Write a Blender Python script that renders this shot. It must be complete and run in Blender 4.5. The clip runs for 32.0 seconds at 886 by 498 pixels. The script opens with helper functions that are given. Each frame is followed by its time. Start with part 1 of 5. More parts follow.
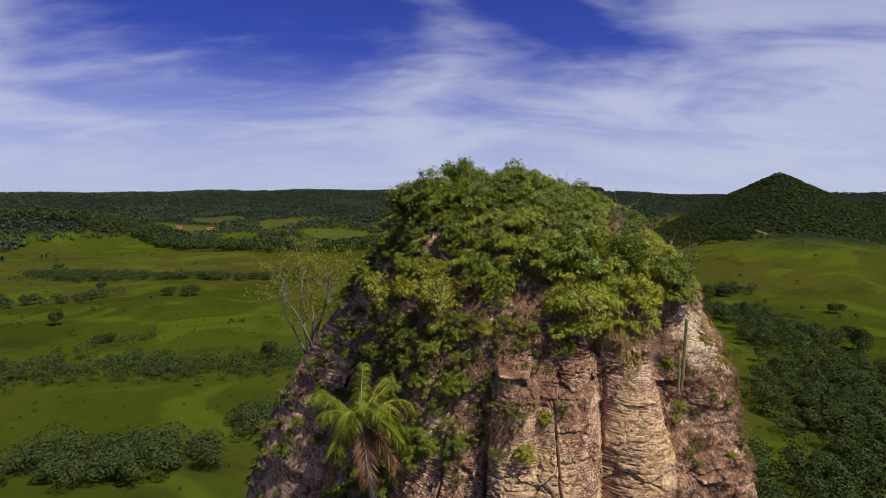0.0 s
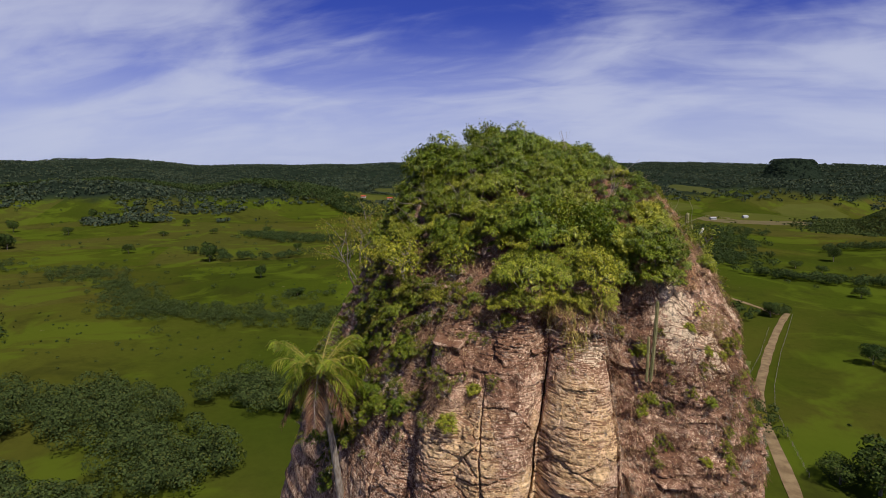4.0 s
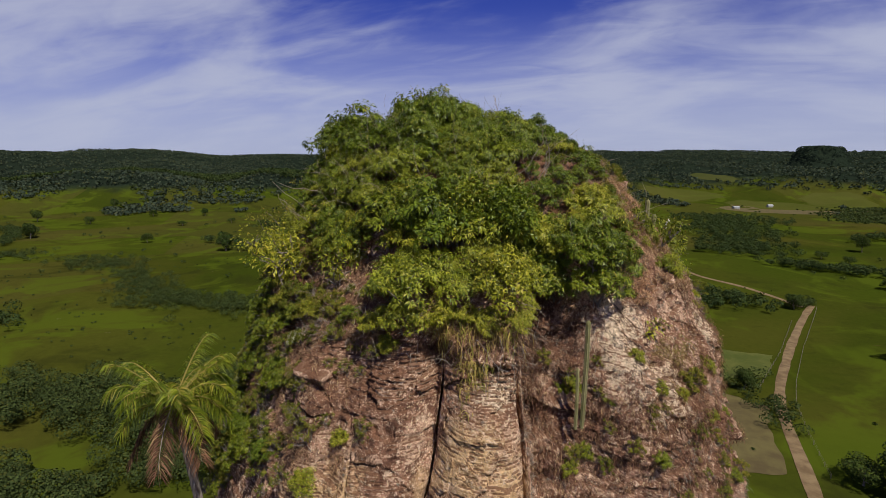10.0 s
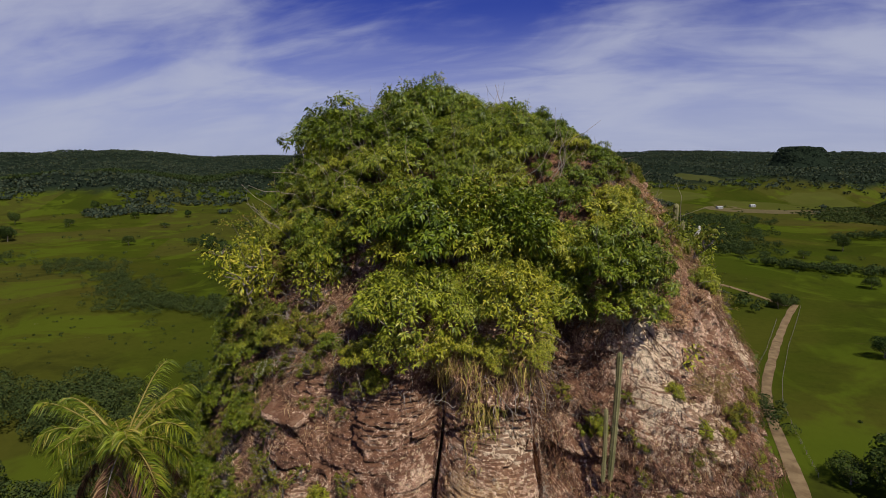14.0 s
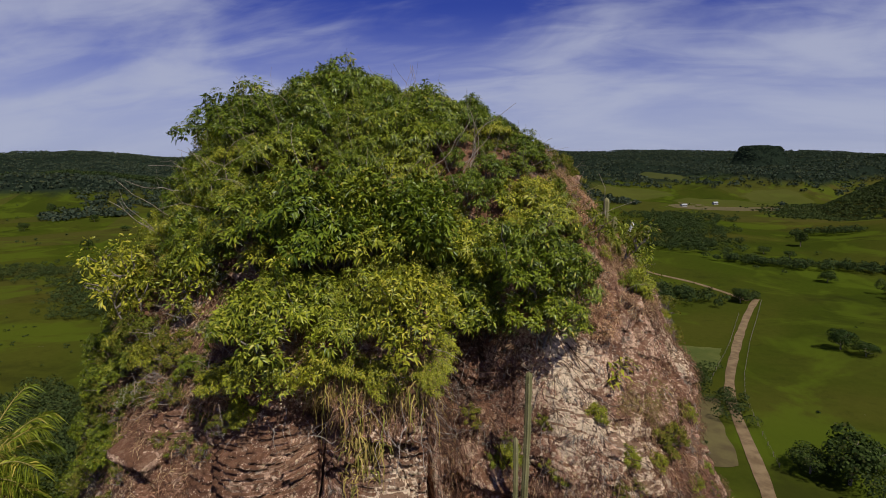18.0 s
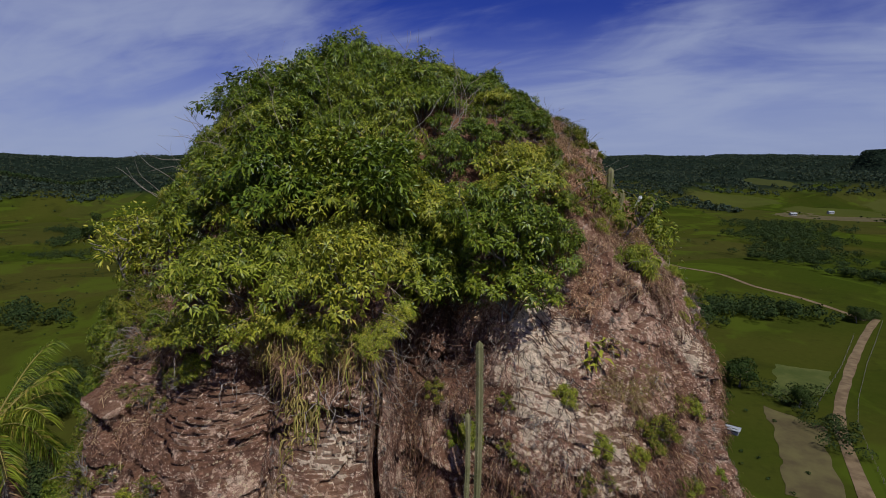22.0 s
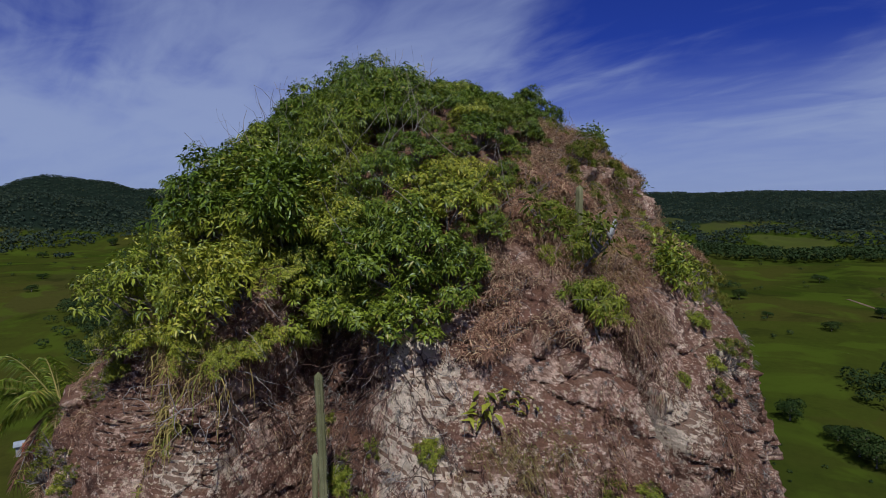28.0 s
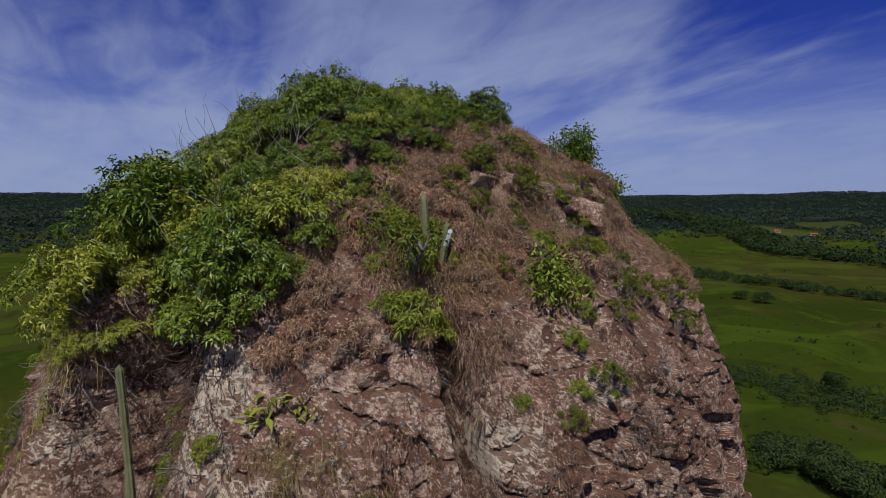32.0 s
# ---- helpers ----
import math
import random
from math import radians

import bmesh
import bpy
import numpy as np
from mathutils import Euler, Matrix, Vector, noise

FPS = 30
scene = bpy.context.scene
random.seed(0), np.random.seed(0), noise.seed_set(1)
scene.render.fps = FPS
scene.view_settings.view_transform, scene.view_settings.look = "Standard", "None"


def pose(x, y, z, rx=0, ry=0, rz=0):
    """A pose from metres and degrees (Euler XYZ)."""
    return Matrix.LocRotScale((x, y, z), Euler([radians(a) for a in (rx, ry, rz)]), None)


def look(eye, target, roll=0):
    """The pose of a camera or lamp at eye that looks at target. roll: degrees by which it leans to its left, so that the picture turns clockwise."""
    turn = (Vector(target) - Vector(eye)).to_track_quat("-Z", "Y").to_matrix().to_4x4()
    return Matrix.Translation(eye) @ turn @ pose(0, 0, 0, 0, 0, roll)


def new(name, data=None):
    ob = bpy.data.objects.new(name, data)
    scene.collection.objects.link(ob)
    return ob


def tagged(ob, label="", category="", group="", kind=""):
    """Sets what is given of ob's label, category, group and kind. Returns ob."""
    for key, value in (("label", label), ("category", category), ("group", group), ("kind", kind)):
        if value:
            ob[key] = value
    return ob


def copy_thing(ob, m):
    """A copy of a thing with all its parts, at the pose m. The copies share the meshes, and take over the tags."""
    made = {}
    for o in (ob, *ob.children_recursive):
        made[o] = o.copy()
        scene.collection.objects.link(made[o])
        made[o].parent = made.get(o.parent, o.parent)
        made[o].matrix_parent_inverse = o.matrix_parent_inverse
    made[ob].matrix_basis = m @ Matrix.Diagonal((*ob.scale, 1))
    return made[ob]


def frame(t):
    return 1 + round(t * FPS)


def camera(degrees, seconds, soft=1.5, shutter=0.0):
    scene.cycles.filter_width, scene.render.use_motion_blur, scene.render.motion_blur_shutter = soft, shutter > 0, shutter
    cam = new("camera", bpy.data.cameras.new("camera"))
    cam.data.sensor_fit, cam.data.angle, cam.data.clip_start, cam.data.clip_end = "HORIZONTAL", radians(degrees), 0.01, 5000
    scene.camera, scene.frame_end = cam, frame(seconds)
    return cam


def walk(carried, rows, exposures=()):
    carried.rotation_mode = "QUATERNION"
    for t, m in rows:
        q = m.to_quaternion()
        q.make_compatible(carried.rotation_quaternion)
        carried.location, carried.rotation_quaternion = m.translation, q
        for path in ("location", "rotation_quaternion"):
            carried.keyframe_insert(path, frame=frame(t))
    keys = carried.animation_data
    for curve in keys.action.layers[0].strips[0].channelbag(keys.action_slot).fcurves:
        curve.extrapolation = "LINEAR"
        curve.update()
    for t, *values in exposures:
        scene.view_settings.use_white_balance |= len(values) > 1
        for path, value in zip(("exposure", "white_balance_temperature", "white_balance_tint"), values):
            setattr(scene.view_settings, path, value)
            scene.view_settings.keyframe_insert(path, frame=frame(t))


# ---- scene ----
cam = camera(78.5, 32.0, soft=0.8)
METRES, EYE, TILT, LEAN, TURN = 28.0, 85.0, -5.8, 0.0, 0.0
ROWS = [
    (0.0, 0.0, 0.0, 0.0, 0.0, 0.0, -0.0),
    (0.5, 0.0291, -0.0001, -0.0017, 2.44, -0.08, -0.28),
    (1.0, 0.0593, 0.0016, -0.0035, 5.03, -0.19, -0.56),
    (1.5, 0.0901, 0.0041, -0.0049, 7.78, -0.27, -0.86),
    (2.0, 0.1207, 0.0086, -0.0055, 10.7, -0.4, -1.19),
    (2.5, 0.1506, 0.0144, -0.0064, 13.78, -0.56, -1.55),
    (4.5, 0.2634, 0.0567, -0.0047, 18.32, -3.65, -1.93),
    (5.0, 0.2822, 0.0716, -0.0024, 18.66, -3.71, -1.95),
    (5.5, 0.2957, 0.0865, -0.0005, 18.89, -3.77, -1.95),
    (6.0, 0.3057, 0.1011, 0.001, 19.1, -3.83, -1.96),
    (6.5, 0.312, 0.1164, 0.0023, 19.24, -3.89, -1.94),
    (7.0, 0.3151, 0.1325, 0.0031, 19.38, -3.91, -1.95),
    (7.5, 0.3163, 0.1481, 0.0049, 19.48, -4.0, -1.91),
    (8.0, 0.3163, 0.1643, 0.0062, 19.57, -4.07, -1.91),
    (8.5, 0.3149, 0.1801, 0.0065, 19.64, -4.15, -1.91),
    (9.0, 0.3135, 0.1952, 0.0037, 19.73, -4.21, -1.88),
    (9.5, 0.3122, 0.2091, -0.0011, 19.82, -4.26, -1.89),
    (10.0, 0.3109, 0.2211, -0.0024, 19.89, -4.32, -1.87),
    (10.5, 0.3083, 0.2314, -0.001, 19.96, -4.35, -1.84),
    (11.0, 0.3055, 0.2417, -0.0005, 19.97, -4.34, -1.85),
    (11.5, 0.3027, 0.2498, -0.0003, 20.02, -4.4, -1.84),
    (12.0, 0.2993, 0.2571, 0.0003, 20.08, -4.42, -1.83),
    (12.5, 0.294, 0.2639, 0.0009, 20.11, -4.39, -1.81),
    (13.0, 0.2866, 0.2736, 0.0019, 20.15, -4.34, -1.8),
    (13.5, 0.2806, 0.2821, 0.0023, 20.15, -4.3, -1.81),
    (14.0, 0.2786, 0.2863, 0.0016, 18.45, -4.19, -1.68),
    (14.5, 0.2776, 0.2881, 0.0005, 16.5, -4.1, -1.39),
    (16.5, 0.2899, 0.3203, 0.0026, 15.6, -4.18, -1.27),
    (17.0, 0.298, 0.3339, 0.0038, 15.42, -4.18, -1.21),
    (17.5, 0.3042, 0.344, 0.0032, 15.39, -4.13, -1.19),
    (18.0, 0.3086, 0.3513, 0.0005, 15.42, -4.12, -1.18),
    (18.5, 0.3108, 0.3532, -0.0046, 15.59, -4.14, -1.17),
    (19.0, 0.3113, 0.3527, -0.0114, 16.37, -4.1, -1.26),
    (19.5, 0.3121, 0.3513, -0.0186, 17.64, -4.1, -1.43),
    (20.0, 0.3147, 0.3528, -0.0224, 18.62, -4.06, -1.59),
    (20.5, 0.322, 0.3603, -0.0221, 19.07, -3.99, -1.7),
    (21.0, 0.3364, 0.3704, -0.0216, 19.43, -3.85, -1.78),
    (21.5, 0.3534, 0.3806, -0.0206, 21.14, -3.82, -1.88),
    (22.0, 0.366, 0.3888, -0.021, 24.43, -3.93, -2.18),
    (22.5, 0.378, 0.3971, -0.0226, 29.01, -4.13, -2.59),
    (23.0, 0.3904, 0.407, -0.0243, 34.4, -4.35, -3.06),
    (23.5, 0.4057, 0.4194, -0.0251, 38.32, -4.62, -3.48),
    (24.0, 0.4207, 0.4343, -0.0239, 39.77, -4.57, -3.6),
    (24.5, 0.4342, 0.4516, -0.021, 40.84, -4.73, -3.59),
    (26.5, 0.4437, 0.4656, -0.0228, 44.05, -4.55, -3.79),
    (27.0, 0.4454, 0.4681, -0.0229, 44.29, -3.82, -3.83),
    (27.5, 0.4555, 0.4789, -0.0223, 44.52, -1.42, -3.92),
    (28.0, 0.4721, 0.4985, -0.0204, 44.77, -1.36, -3.99),
    (28.5, 0.4891, 0.5176, -0.0183, 45.06, -1.4, -3.92),
    (29.0, 0.4976, 0.5274, -0.0163, 47.01, -1.66, -3.95),
    (29.5, 0.5002, 0.5296, -0.0155, 49.32, -1.84, -4.08),
    (30.0, 0.5059, 0.5347, -0.0154, 50.59, -1.81, -4.27),
    (30.5, 0.5189, 0.5499, -0.014, 51.3, -1.77, -4.38),
    (31.0, 0.5355, 0.574, -0.0104, 52.43, -1.96, -4.46),
    (31.5, 0.5521, 0.5986, -0.0072, 55.28, -2.15, -4.63),
    (32.0, 0.5652, 0.6179, -0.0046, 58.71, -2.39, -4.8),
]
EXPOSURES = [(0.0, 0.15, 6300, 10), (6.0, 0.04, 6250, 10), (9.0, -0.06, 6300, 10), (13.0, -0.16, 6350, 10), (19.0, -0.28, 6150, 10), (23.0, -0.58, 5400, 10), (27.0, -0.62, 5150, 10), (32.0, -0.62, 5350, 10)]
walk(cam, [(t, pose(0, 0, EYE, TILT, LEAN, TURN) @ pose(METRES * x, METRES * y, METRES * z, 90 + pitch, roll, yaw)) for t, x, y, z, yaw, pitch, roll in ROWS], EXPOSURES)

# ---- world, sun ----
SUN_AZ, SUN_EL = -40.0, 57.0          # degrees: bearing from +x towards +y, height
world = bpy.data.worlds.new("world")
scene.world = world
world.use_nodes = True
wn, wl = world.node_tree.nodes, world.node_tree.links
wn.clear()
w_out = wn.new("ShaderNodeOutputWorld")
w_bg = wn.new("ShaderNodeBackground")
w_bg.inputs["Strength"].default_value = 0.078
w_sky = wn.new("ShaderNodeTexSky")
w_sky.sky_type = 'NISHITA'
w_sky.sun_disc = False
w_sky.sun_elevation = radians(SUN_EL)
w_sky.sun_rotation = radians(90.0 - SUN_AZ)
w_sky.altitude, w_sky.air_density, w_sky.dust_density, w_sky.ozone_density = 600.0, 1.0, 0.35, 4.0
w_tint = wn.new("ShaderNodeMix")
w_tint.data_type, w_tint.blend_type = 'RGBA', 'MULTIPLY'
w_tint.inputs[0].default_value = 1.0
w_tint.inputs[7].default_value = (0.13, 0.22, 0.9, 1)
wl.new(w_sky.outputs[0], w_tint.inputs[6])
# thin streaked cloud: noise on a flat layer overhead
w_co = wn.new("ShaderNodeTexCoord")
w_sep = wn.new("ShaderNodeSeparateXYZ")
wl.new(w_co.outputs["Generated"], w_sep.inputs[0])


def wmath(op, a, b=None, clamp=False):
    n = wn.new("ShaderNodeMath")
    n.operation, n.use_clamp = op, clamp
    for i, v in enumerate((a, b)):
        if v is None:
            continue
        if isinstance(v, (int, float)):
            n.inputs[i].default_value = v
        else:
            wl.new(v, n.inputs[i])
    return n.outputs[0]


w_h = wmath('MAXIMUM', w_sep.outputs[2], 0.0)
w_d = wmath('ADD', w_h, 0.24)
w_vec = wn.new("ShaderNodeCombineXYZ")
wl.new(wmath('DIVIDE', w_sep.outputs[0], w_d), w_vec.inputs[0])
wl.new(wmath('DIVIDE', w_sep.outputs[1], w_d), w_vec.inputs[1])


def wnoise(scale, detail, rough, dist, rot, stretch):
    m = wn.new("ShaderNodeMapping")
    m.inputs["Rotation"].default_value = (0, 0, radians(rot))
    m.inputs["Scale"].default_value = stretch
    wl.new(w_vec.outputs[0], m.inputs[0])
    n = wn.new("ShaderNodeTexNoise")
    n.inputs["Scale"].default_value, n.inputs["Detail"].default_value = scale, detail
    n.inputs["Roughness"].default_value, n.inputs["Distortion"].default_value = rough, dist
    wl.new(m.outputs[0], n.inputs["Vector"])
    return n.outputs["Fac"]


w_c1 = wnoise(0.85, 6, 0.5, 0.8, 25, (1.0, 1.5, 1.0))
w_c2 = wnoise(2.3, 5, 0.52, 1.4, -28, (1.0, 2.2, 1.0))
w_mix = wmath('ADD', wmath('MULTIPLY', w_c1, 0.8), wmath('MULTIPLY', w_c2, 0.2))
# thicker cloud towards the west
w_west = wn.new("ShaderNodeMapRange")
w_west.interpolation_type = 'SMOOTHSTEP'
w_west.inputs[1].default_value, w_west.inputs[2].default_value = -0.72, -0.96
w_west.inputs[3].default_value, w_west.inputs[4].default_value = 0.0, 0.08
wl.new(w_sep.outputs[0], w_west.inputs[0])
w_mix = wmath('ADD', w_mix, w_west.outputs[0])


def towards(az, el, a, b, amount):
    """More or less cloud round one part of the sky: bearing from north, height, cosines where it begins and is full."""
    dot = wn.new("ShaderNodeVectorMath")
    dot.operation = 'DOT_PRODUCT'
    wl.new(w_co.outputs["Generated"], dot.inputs[0])
    dot.inputs[1].default_value = (math.sin(radians(az)) * math.cos(radians(el)), math.cos(radians(az)) * math.cos(radians(el)), math.sin(radians(el)))
    r = wn.new("ShaderNodeMapRange")
    r.interpolation_type = 'SMOOTHSTEP'
    for i, v in enumerate((a, b, 0.0, amount), 1):
        r.inputs[i].default_value = v
    wl.new(dot.outputs["Value"], r.inputs[0])
    return r.outputs[0]


# open blue to the north, a bank of thin cloud to the north-east
w_mix = wmath('ADD', w_mix, towards(-22, 22, 0.95, 1.0, -0.12))
w_mix = wmath('ADD', w_mix, towards(13, 21, 0.97, 1.0, -0.11))
w_mix = wmath('ADD', w_mix, towards(33, 11, 0.96, 0.995, 0.1))
w_ramp = wn.new("ShaderNodeMapRange")
w_ramp.interpolation_type = 'SMOOTHSTEP'
w_ramp.inputs[1].default_value, w_ramp.inputs[2].default_value = 0.36, 0.68
w_ramp.inputs[3].default_value, w_ramp.inputs[4].default_value = 0.05, 0.88
wl.new(w_mix, w_ramp.inputs[0])
w_cm = wn.new("ShaderNodeMix")
w_cm.data_type = 'RGBA'
w_cm.inputs[7].default_value = (6.1, 6.35, 8.1, 1)
w_thin = wn.new("ShaderNodeMapRange")
w_thin.interpolation_type = 'SMOOTHSTEP'
w_thin.inputs[1].default_value, w_thin.inputs[2].default_value = 0.16, 0.62
w_thin.inputs[3].default_value, w_thin.inputs[4].default_value = 1.0, 0.15
wl.new(w_h, w_thin.inputs[0])
wl.new(wmath('MULTIPLY', w_ramp.outputs[0], w_thin.outputs[0]), w_cm.inputs[0])
wl.new(w_tint.outputs[2], w_cm.inputs[6])
# milky band of far haze near the horizon
w_hz = wn.new("ShaderNodeMapRange")
w_hz.interpolation_type = 'SMOOTHSTEP'
w_hz.inputs[1].default_value, w_hz.inputs[2].default_value = 0.0, 0.26
w_hz.inputs[3].default_value, w_hz.inputs[4].default_value = 0.85, 0.0
wl.new(w_h, w_hz.inputs[0])
w_hm = wn.new("ShaderNodeMix")
w_hm.data_type = 'RGBA'
w_hm.inputs[7].default_value = (6.0, 6.4, 8.3, 1)
wl.new(w_hz.outputs[0], w_hm.inputs[0])
wl.new(w_cm.outputs[2], w_hm.inputs[6])
wl.new(w_hm.outputs[2], w_bg.inputs["Color"])
wl.new(w_bg.outputs[0], w_out.inputs["Surface"])

sun_data = bpy.data.lights.new("sun", 'SUN')
sun_data.energy, sun_data.angle, sun_data.color = 5.6, radians(0.6), (1.0, 0.955, 0.88)
sun = new("sun", sun_data)
ca, sa, ce, se = (math.cos(radians(SUN_AZ)), math.sin(radians(SUN_AZ)), math.cos(radians(SUN_EL)), math.sin(radians(SUN_EL)))
sun.matrix_world = look((60 * ca * ce, 60 * sa * ce, 150 + 60 * se), (0, 0, 150))


# ---- materials ----
class Mat:
    """A small builder for node materials."""

    def __init__(self, name, rough=0.8):
        self.m = bpy.data.materials.new(name)
        self.m.use_nodes = True
        self.t = self.m.node_tree
        self.b = self.t.nodes["Principled BSDF"]
        self.b.inputs["Roughness"].default_value = rough
        self.b.inputs["Specular IOR Level"].default_value = 0.5 if rough < 0.6 else 0.12
        self.co = self.t.nodes.new("ShaderNodeTexCoord").outputs["Object"]

    def node(self, kind, **ins):
        n = self.t.nodes.new(kind)
        for k, v in ins.items():
            self.put(n.inputs[k.replace("_", " ")], v)
        return n

    def put(self, socket, v):
        if isinstance(v, bpy.types.NodeSocket):
            self.t.links.new(v, socket)
        else:
            socket.default_value = v

    def noise(self, scale, detail=4, rough=0.55, dist=0.0, stretch=None, co=None):
        v = co or self.co
        if stretch:
            mp = self.node("ShaderNodeMapping")
            mp.inputs["Scale"].default_value = stretch
            self.t.links.new(v, mp.inputs[0])
            v = mp.outputs[0]
        n = self.node("ShaderNodeTexNoise", Scale=scale, Detail=detail, Roughness=rough, Distortion=dist)
        self.t.links.new(v, n.inputs["Vector"])
        return n.outputs["Fac"]

    def voro(self, scale, out="Distance", stretch=None):
        v = self.co
        if stretch:
            mp = self.node("ShaderNodeMapping")
            mp.inputs["Scale"].default_value = stretch
            self.t.links.new(v, mp.inputs[0])
            v = mp.outputs[0]
        n = self.node("ShaderNodeTexVoronoi", Scale=scale)
        self.t.links.new(v, n.inputs["Vector"])
        return n.outputs[out]

    def step(self, x, a, b, lo=0.0, hi=1.0):
        n = self.node("ShaderNodeMapRange")
        n.interpolation_type = 'SMOOTHSTEP'
        for i, v in enumerate((x, a, b, lo, hi)):
            self.put(n.inputs[i], v)
        return n.outputs[0]

    def math(self, op, a, b=0.0):
        n = self.t.nodes.new("ShaderNodeMath")
        n.operation = op
        self.put(n.inputs[0], a)
        self.put(n.inputs[1], b)
        return n.outputs[0]

    def mix(self, f, a, b, blend='MIX'):
        n = self.t.nodes.new("ShaderNodeMix")
        n.data_type, n.blend_type = 'RGBA', blend
        self.put(n.inputs[0], f)
        for i, v in ((6, a), (7, b)):
            self.put(n.inputs[i], (*v, 1) if isinstance(v, tuple) and len(v) == 3 else v)
        return n.outputs[2]

    def bump(self, h, strength, dist):
        n = self.node("ShaderNodeBump", Strength=strength, Distance=dist, Height=h)
        prev = self.b.inputs["Normal"].links
        if prev:
            self.t.links.new(prev[0].from_socket, n.inputs["Normal"])
        self.t.links.new(n.outputs[0], self.b.inputs["Normal"])

    def colour(self, c):
        self.put(self.b.inputs["Base Color"], (*c, 1) if isinstance(c, tuple) and len(c) == 3 else c)
        return self


def leaf_material(name, dark, light, old, translucent=0.35, rough=0.45, old_share=0.12):
    """Leaves: colour differs leaf by leaf and plant by plant, and light shines through."""
    m = Mat(name, rough)
    isl = m.node("ShaderNodeNewGeometry").outputs["Random Per Island"]
    obr = m.node("ShaderNodeObjectInfo").outputs["Random"]
    big = m.noise(1.6, 2)
    f = m.math('ADD', m.math('MULTIPLY', isl, 0.7), m.math('MULTIPLY', big, 0.5))
    c = m.mix(m.step(f, 0.2, 0.9), dark, light)
    c = m.mix(m.step(isl, 1.0 - old_share, 1.0 - old_share + 0.02), c, old)
    c = m.mix(1.0, c, m.mix(obr, (0.78, 0.86, 0.8), (1.15, 1.08, 0.95)), 'MULTIPLY')
    m.colour(c)
    m.b.inputs["Specular IOR Level"].default_value = 0.24 if rough < 0.6 else 0.05
    tr = m.node("ShaderNodeBsdfTranslucent", Color=m.mix(1.0, c, (1.1, 1.25, 0.5), 'MULTIPLY'))
    mx = m.node("ShaderNodeMixShader", Fac=translucent)
    m.t.links.new(m.b.outputs[0], mx.inputs[1])
    m.t.links.new(tr.outputs[0], mx.inputs[2])
    m.t.links.new(mx.outputs[0], m.t.nodes["Material Output"].inputs[0])
    return m.m


def plain_material(name, a, b, scale, rough=0.8, bump=0.0, metal=0.0, stretch=None):
    m = Mat(name, rough)
    n = m.noise(scale, 5, 0.6, 0.2, stretch)
    m.colour(m.mix(m.step(n, 0.3, 0.7), a, b))
    m.b.inputs["Metallic"].default_value = metal
    if bump:
        m.bump(n, 0.6, bump)
    return m.m


M_LEAF_DARK = leaf_material("glossy_leaf", (0.045, 0.068, 0.005), (0.2, 0.235, 0.016), (0.3, 0.25, 0.035), 0.12, 0.36, 0.05)
M_LEAF_YELLOW = leaf_material("yellow_green_leaf", (0.075, 0.098, 0.007), (0.36, 0.35, 0.026), (0.42, 0.36, 0.05), 0.13, 0.4, 0.1)
M_LEAF_OLIVE = leaf_material("olive_leaf", (0.075, 0.085, 0.011), (0.24, 0.235, 0.035), (0.3, 0.2, 0.055), 0.3, 0.6, 0.12)
M_LEAF_BRIGHT = leaf_material("bright_leaf", (0.13, 0.15, 0.012), (0.36, 0.36, 0.035), (0.35, 0.28, 0.05), 0.4, 0.5, 0.06)
M_SEED = plain_material("pale_seed_heads", (0.3, 0.29, 0.16), (0.44, 0.42, 0.26), 30)
M_DRY = leaf_material("dry_grass", (0.15, 0.075, 0.048), (0.48, 0.265, 0.17), (0.58, 0.4, 0.24), 0.2, 0.8, 0.2)
M_FERN = leaf_material("dead_fern_frond", (0.07, 0.034, 0.024), (0.26, 0.135, 0.088), (0.4, 0.27, 0.15), 0.15, 0.8, 0.15)
M_GREY_GRASS = leaf_material("bromeliad_leaf", (0.15, 0.12, 0.1), (0.4, 0.32, 0.28), (0.22, 0.12, 0.09), 0.12, 0.7, 0.2)
M_STRAP = leaf_material("strap_leaf", (0.22, 0.16, 0.05), (0.42, 0.33, 0.11), (0.2, 0.22, 0.04), 0.25, 0.6, 0.25)
M_GOLD = leaf_material("golden_grass_blade", (0.2, 0.12, 0.045), (0.44, 0.29, 0.11), (0.3, 0.26, 0.06), 0.25, 0.7, 0.2)
M_BARK = plain_material("bark", (0.13, 0.095, 0.07), (0.27, 0.23, 0.19), 14, 0.9, 0.01, 0, (1, 1, 0.3))
M_TWIG = plain_material("dry_twig", (0.2, 0.15, 0.11), (0.36, 0.3, 0.24), 9, 0.9)
M_ROOT = plain_material("dark_twig", (0.05, 0.028, 0.018), (0.13, 0.075, 0.05), 9, 0.95)
M_PALM = leaf_material("palm_leaflet", (0.12, 0.16, 0.014), (0.3, 0.33, 0.028), (0.4, 0.32, 0.06), 0.3, 0.45, 0.2)
M_CACTUS = plain_material("cactus_skin", (0.14, 0.13, 0.05), (0.25, 0.22, 0.1), 7, 0.7, 0.004, 0, (1, 1, 0.4))
M_DEADCACTUS = plain_material("bleached_cactus_wood", (0.45, 0.42, 0.36), (0.68, 0.65, 0.58), 10, 0.8, 0.004)
M_TREE = leaf_material("tree_foliage", (0.02, 0.034, 0.008), (0.05, 0.072, 0.016), (0.06, 0.065, 0.02), 0.2, 0.7, 0.1)
M_WOODS = leaf_material("woodland_foliage", (0.022, 0.034, 0.011), (0.052, 0.072, 0.021), (0.06, 0.066, 0.016), 0.15, 0.8, 0.12)

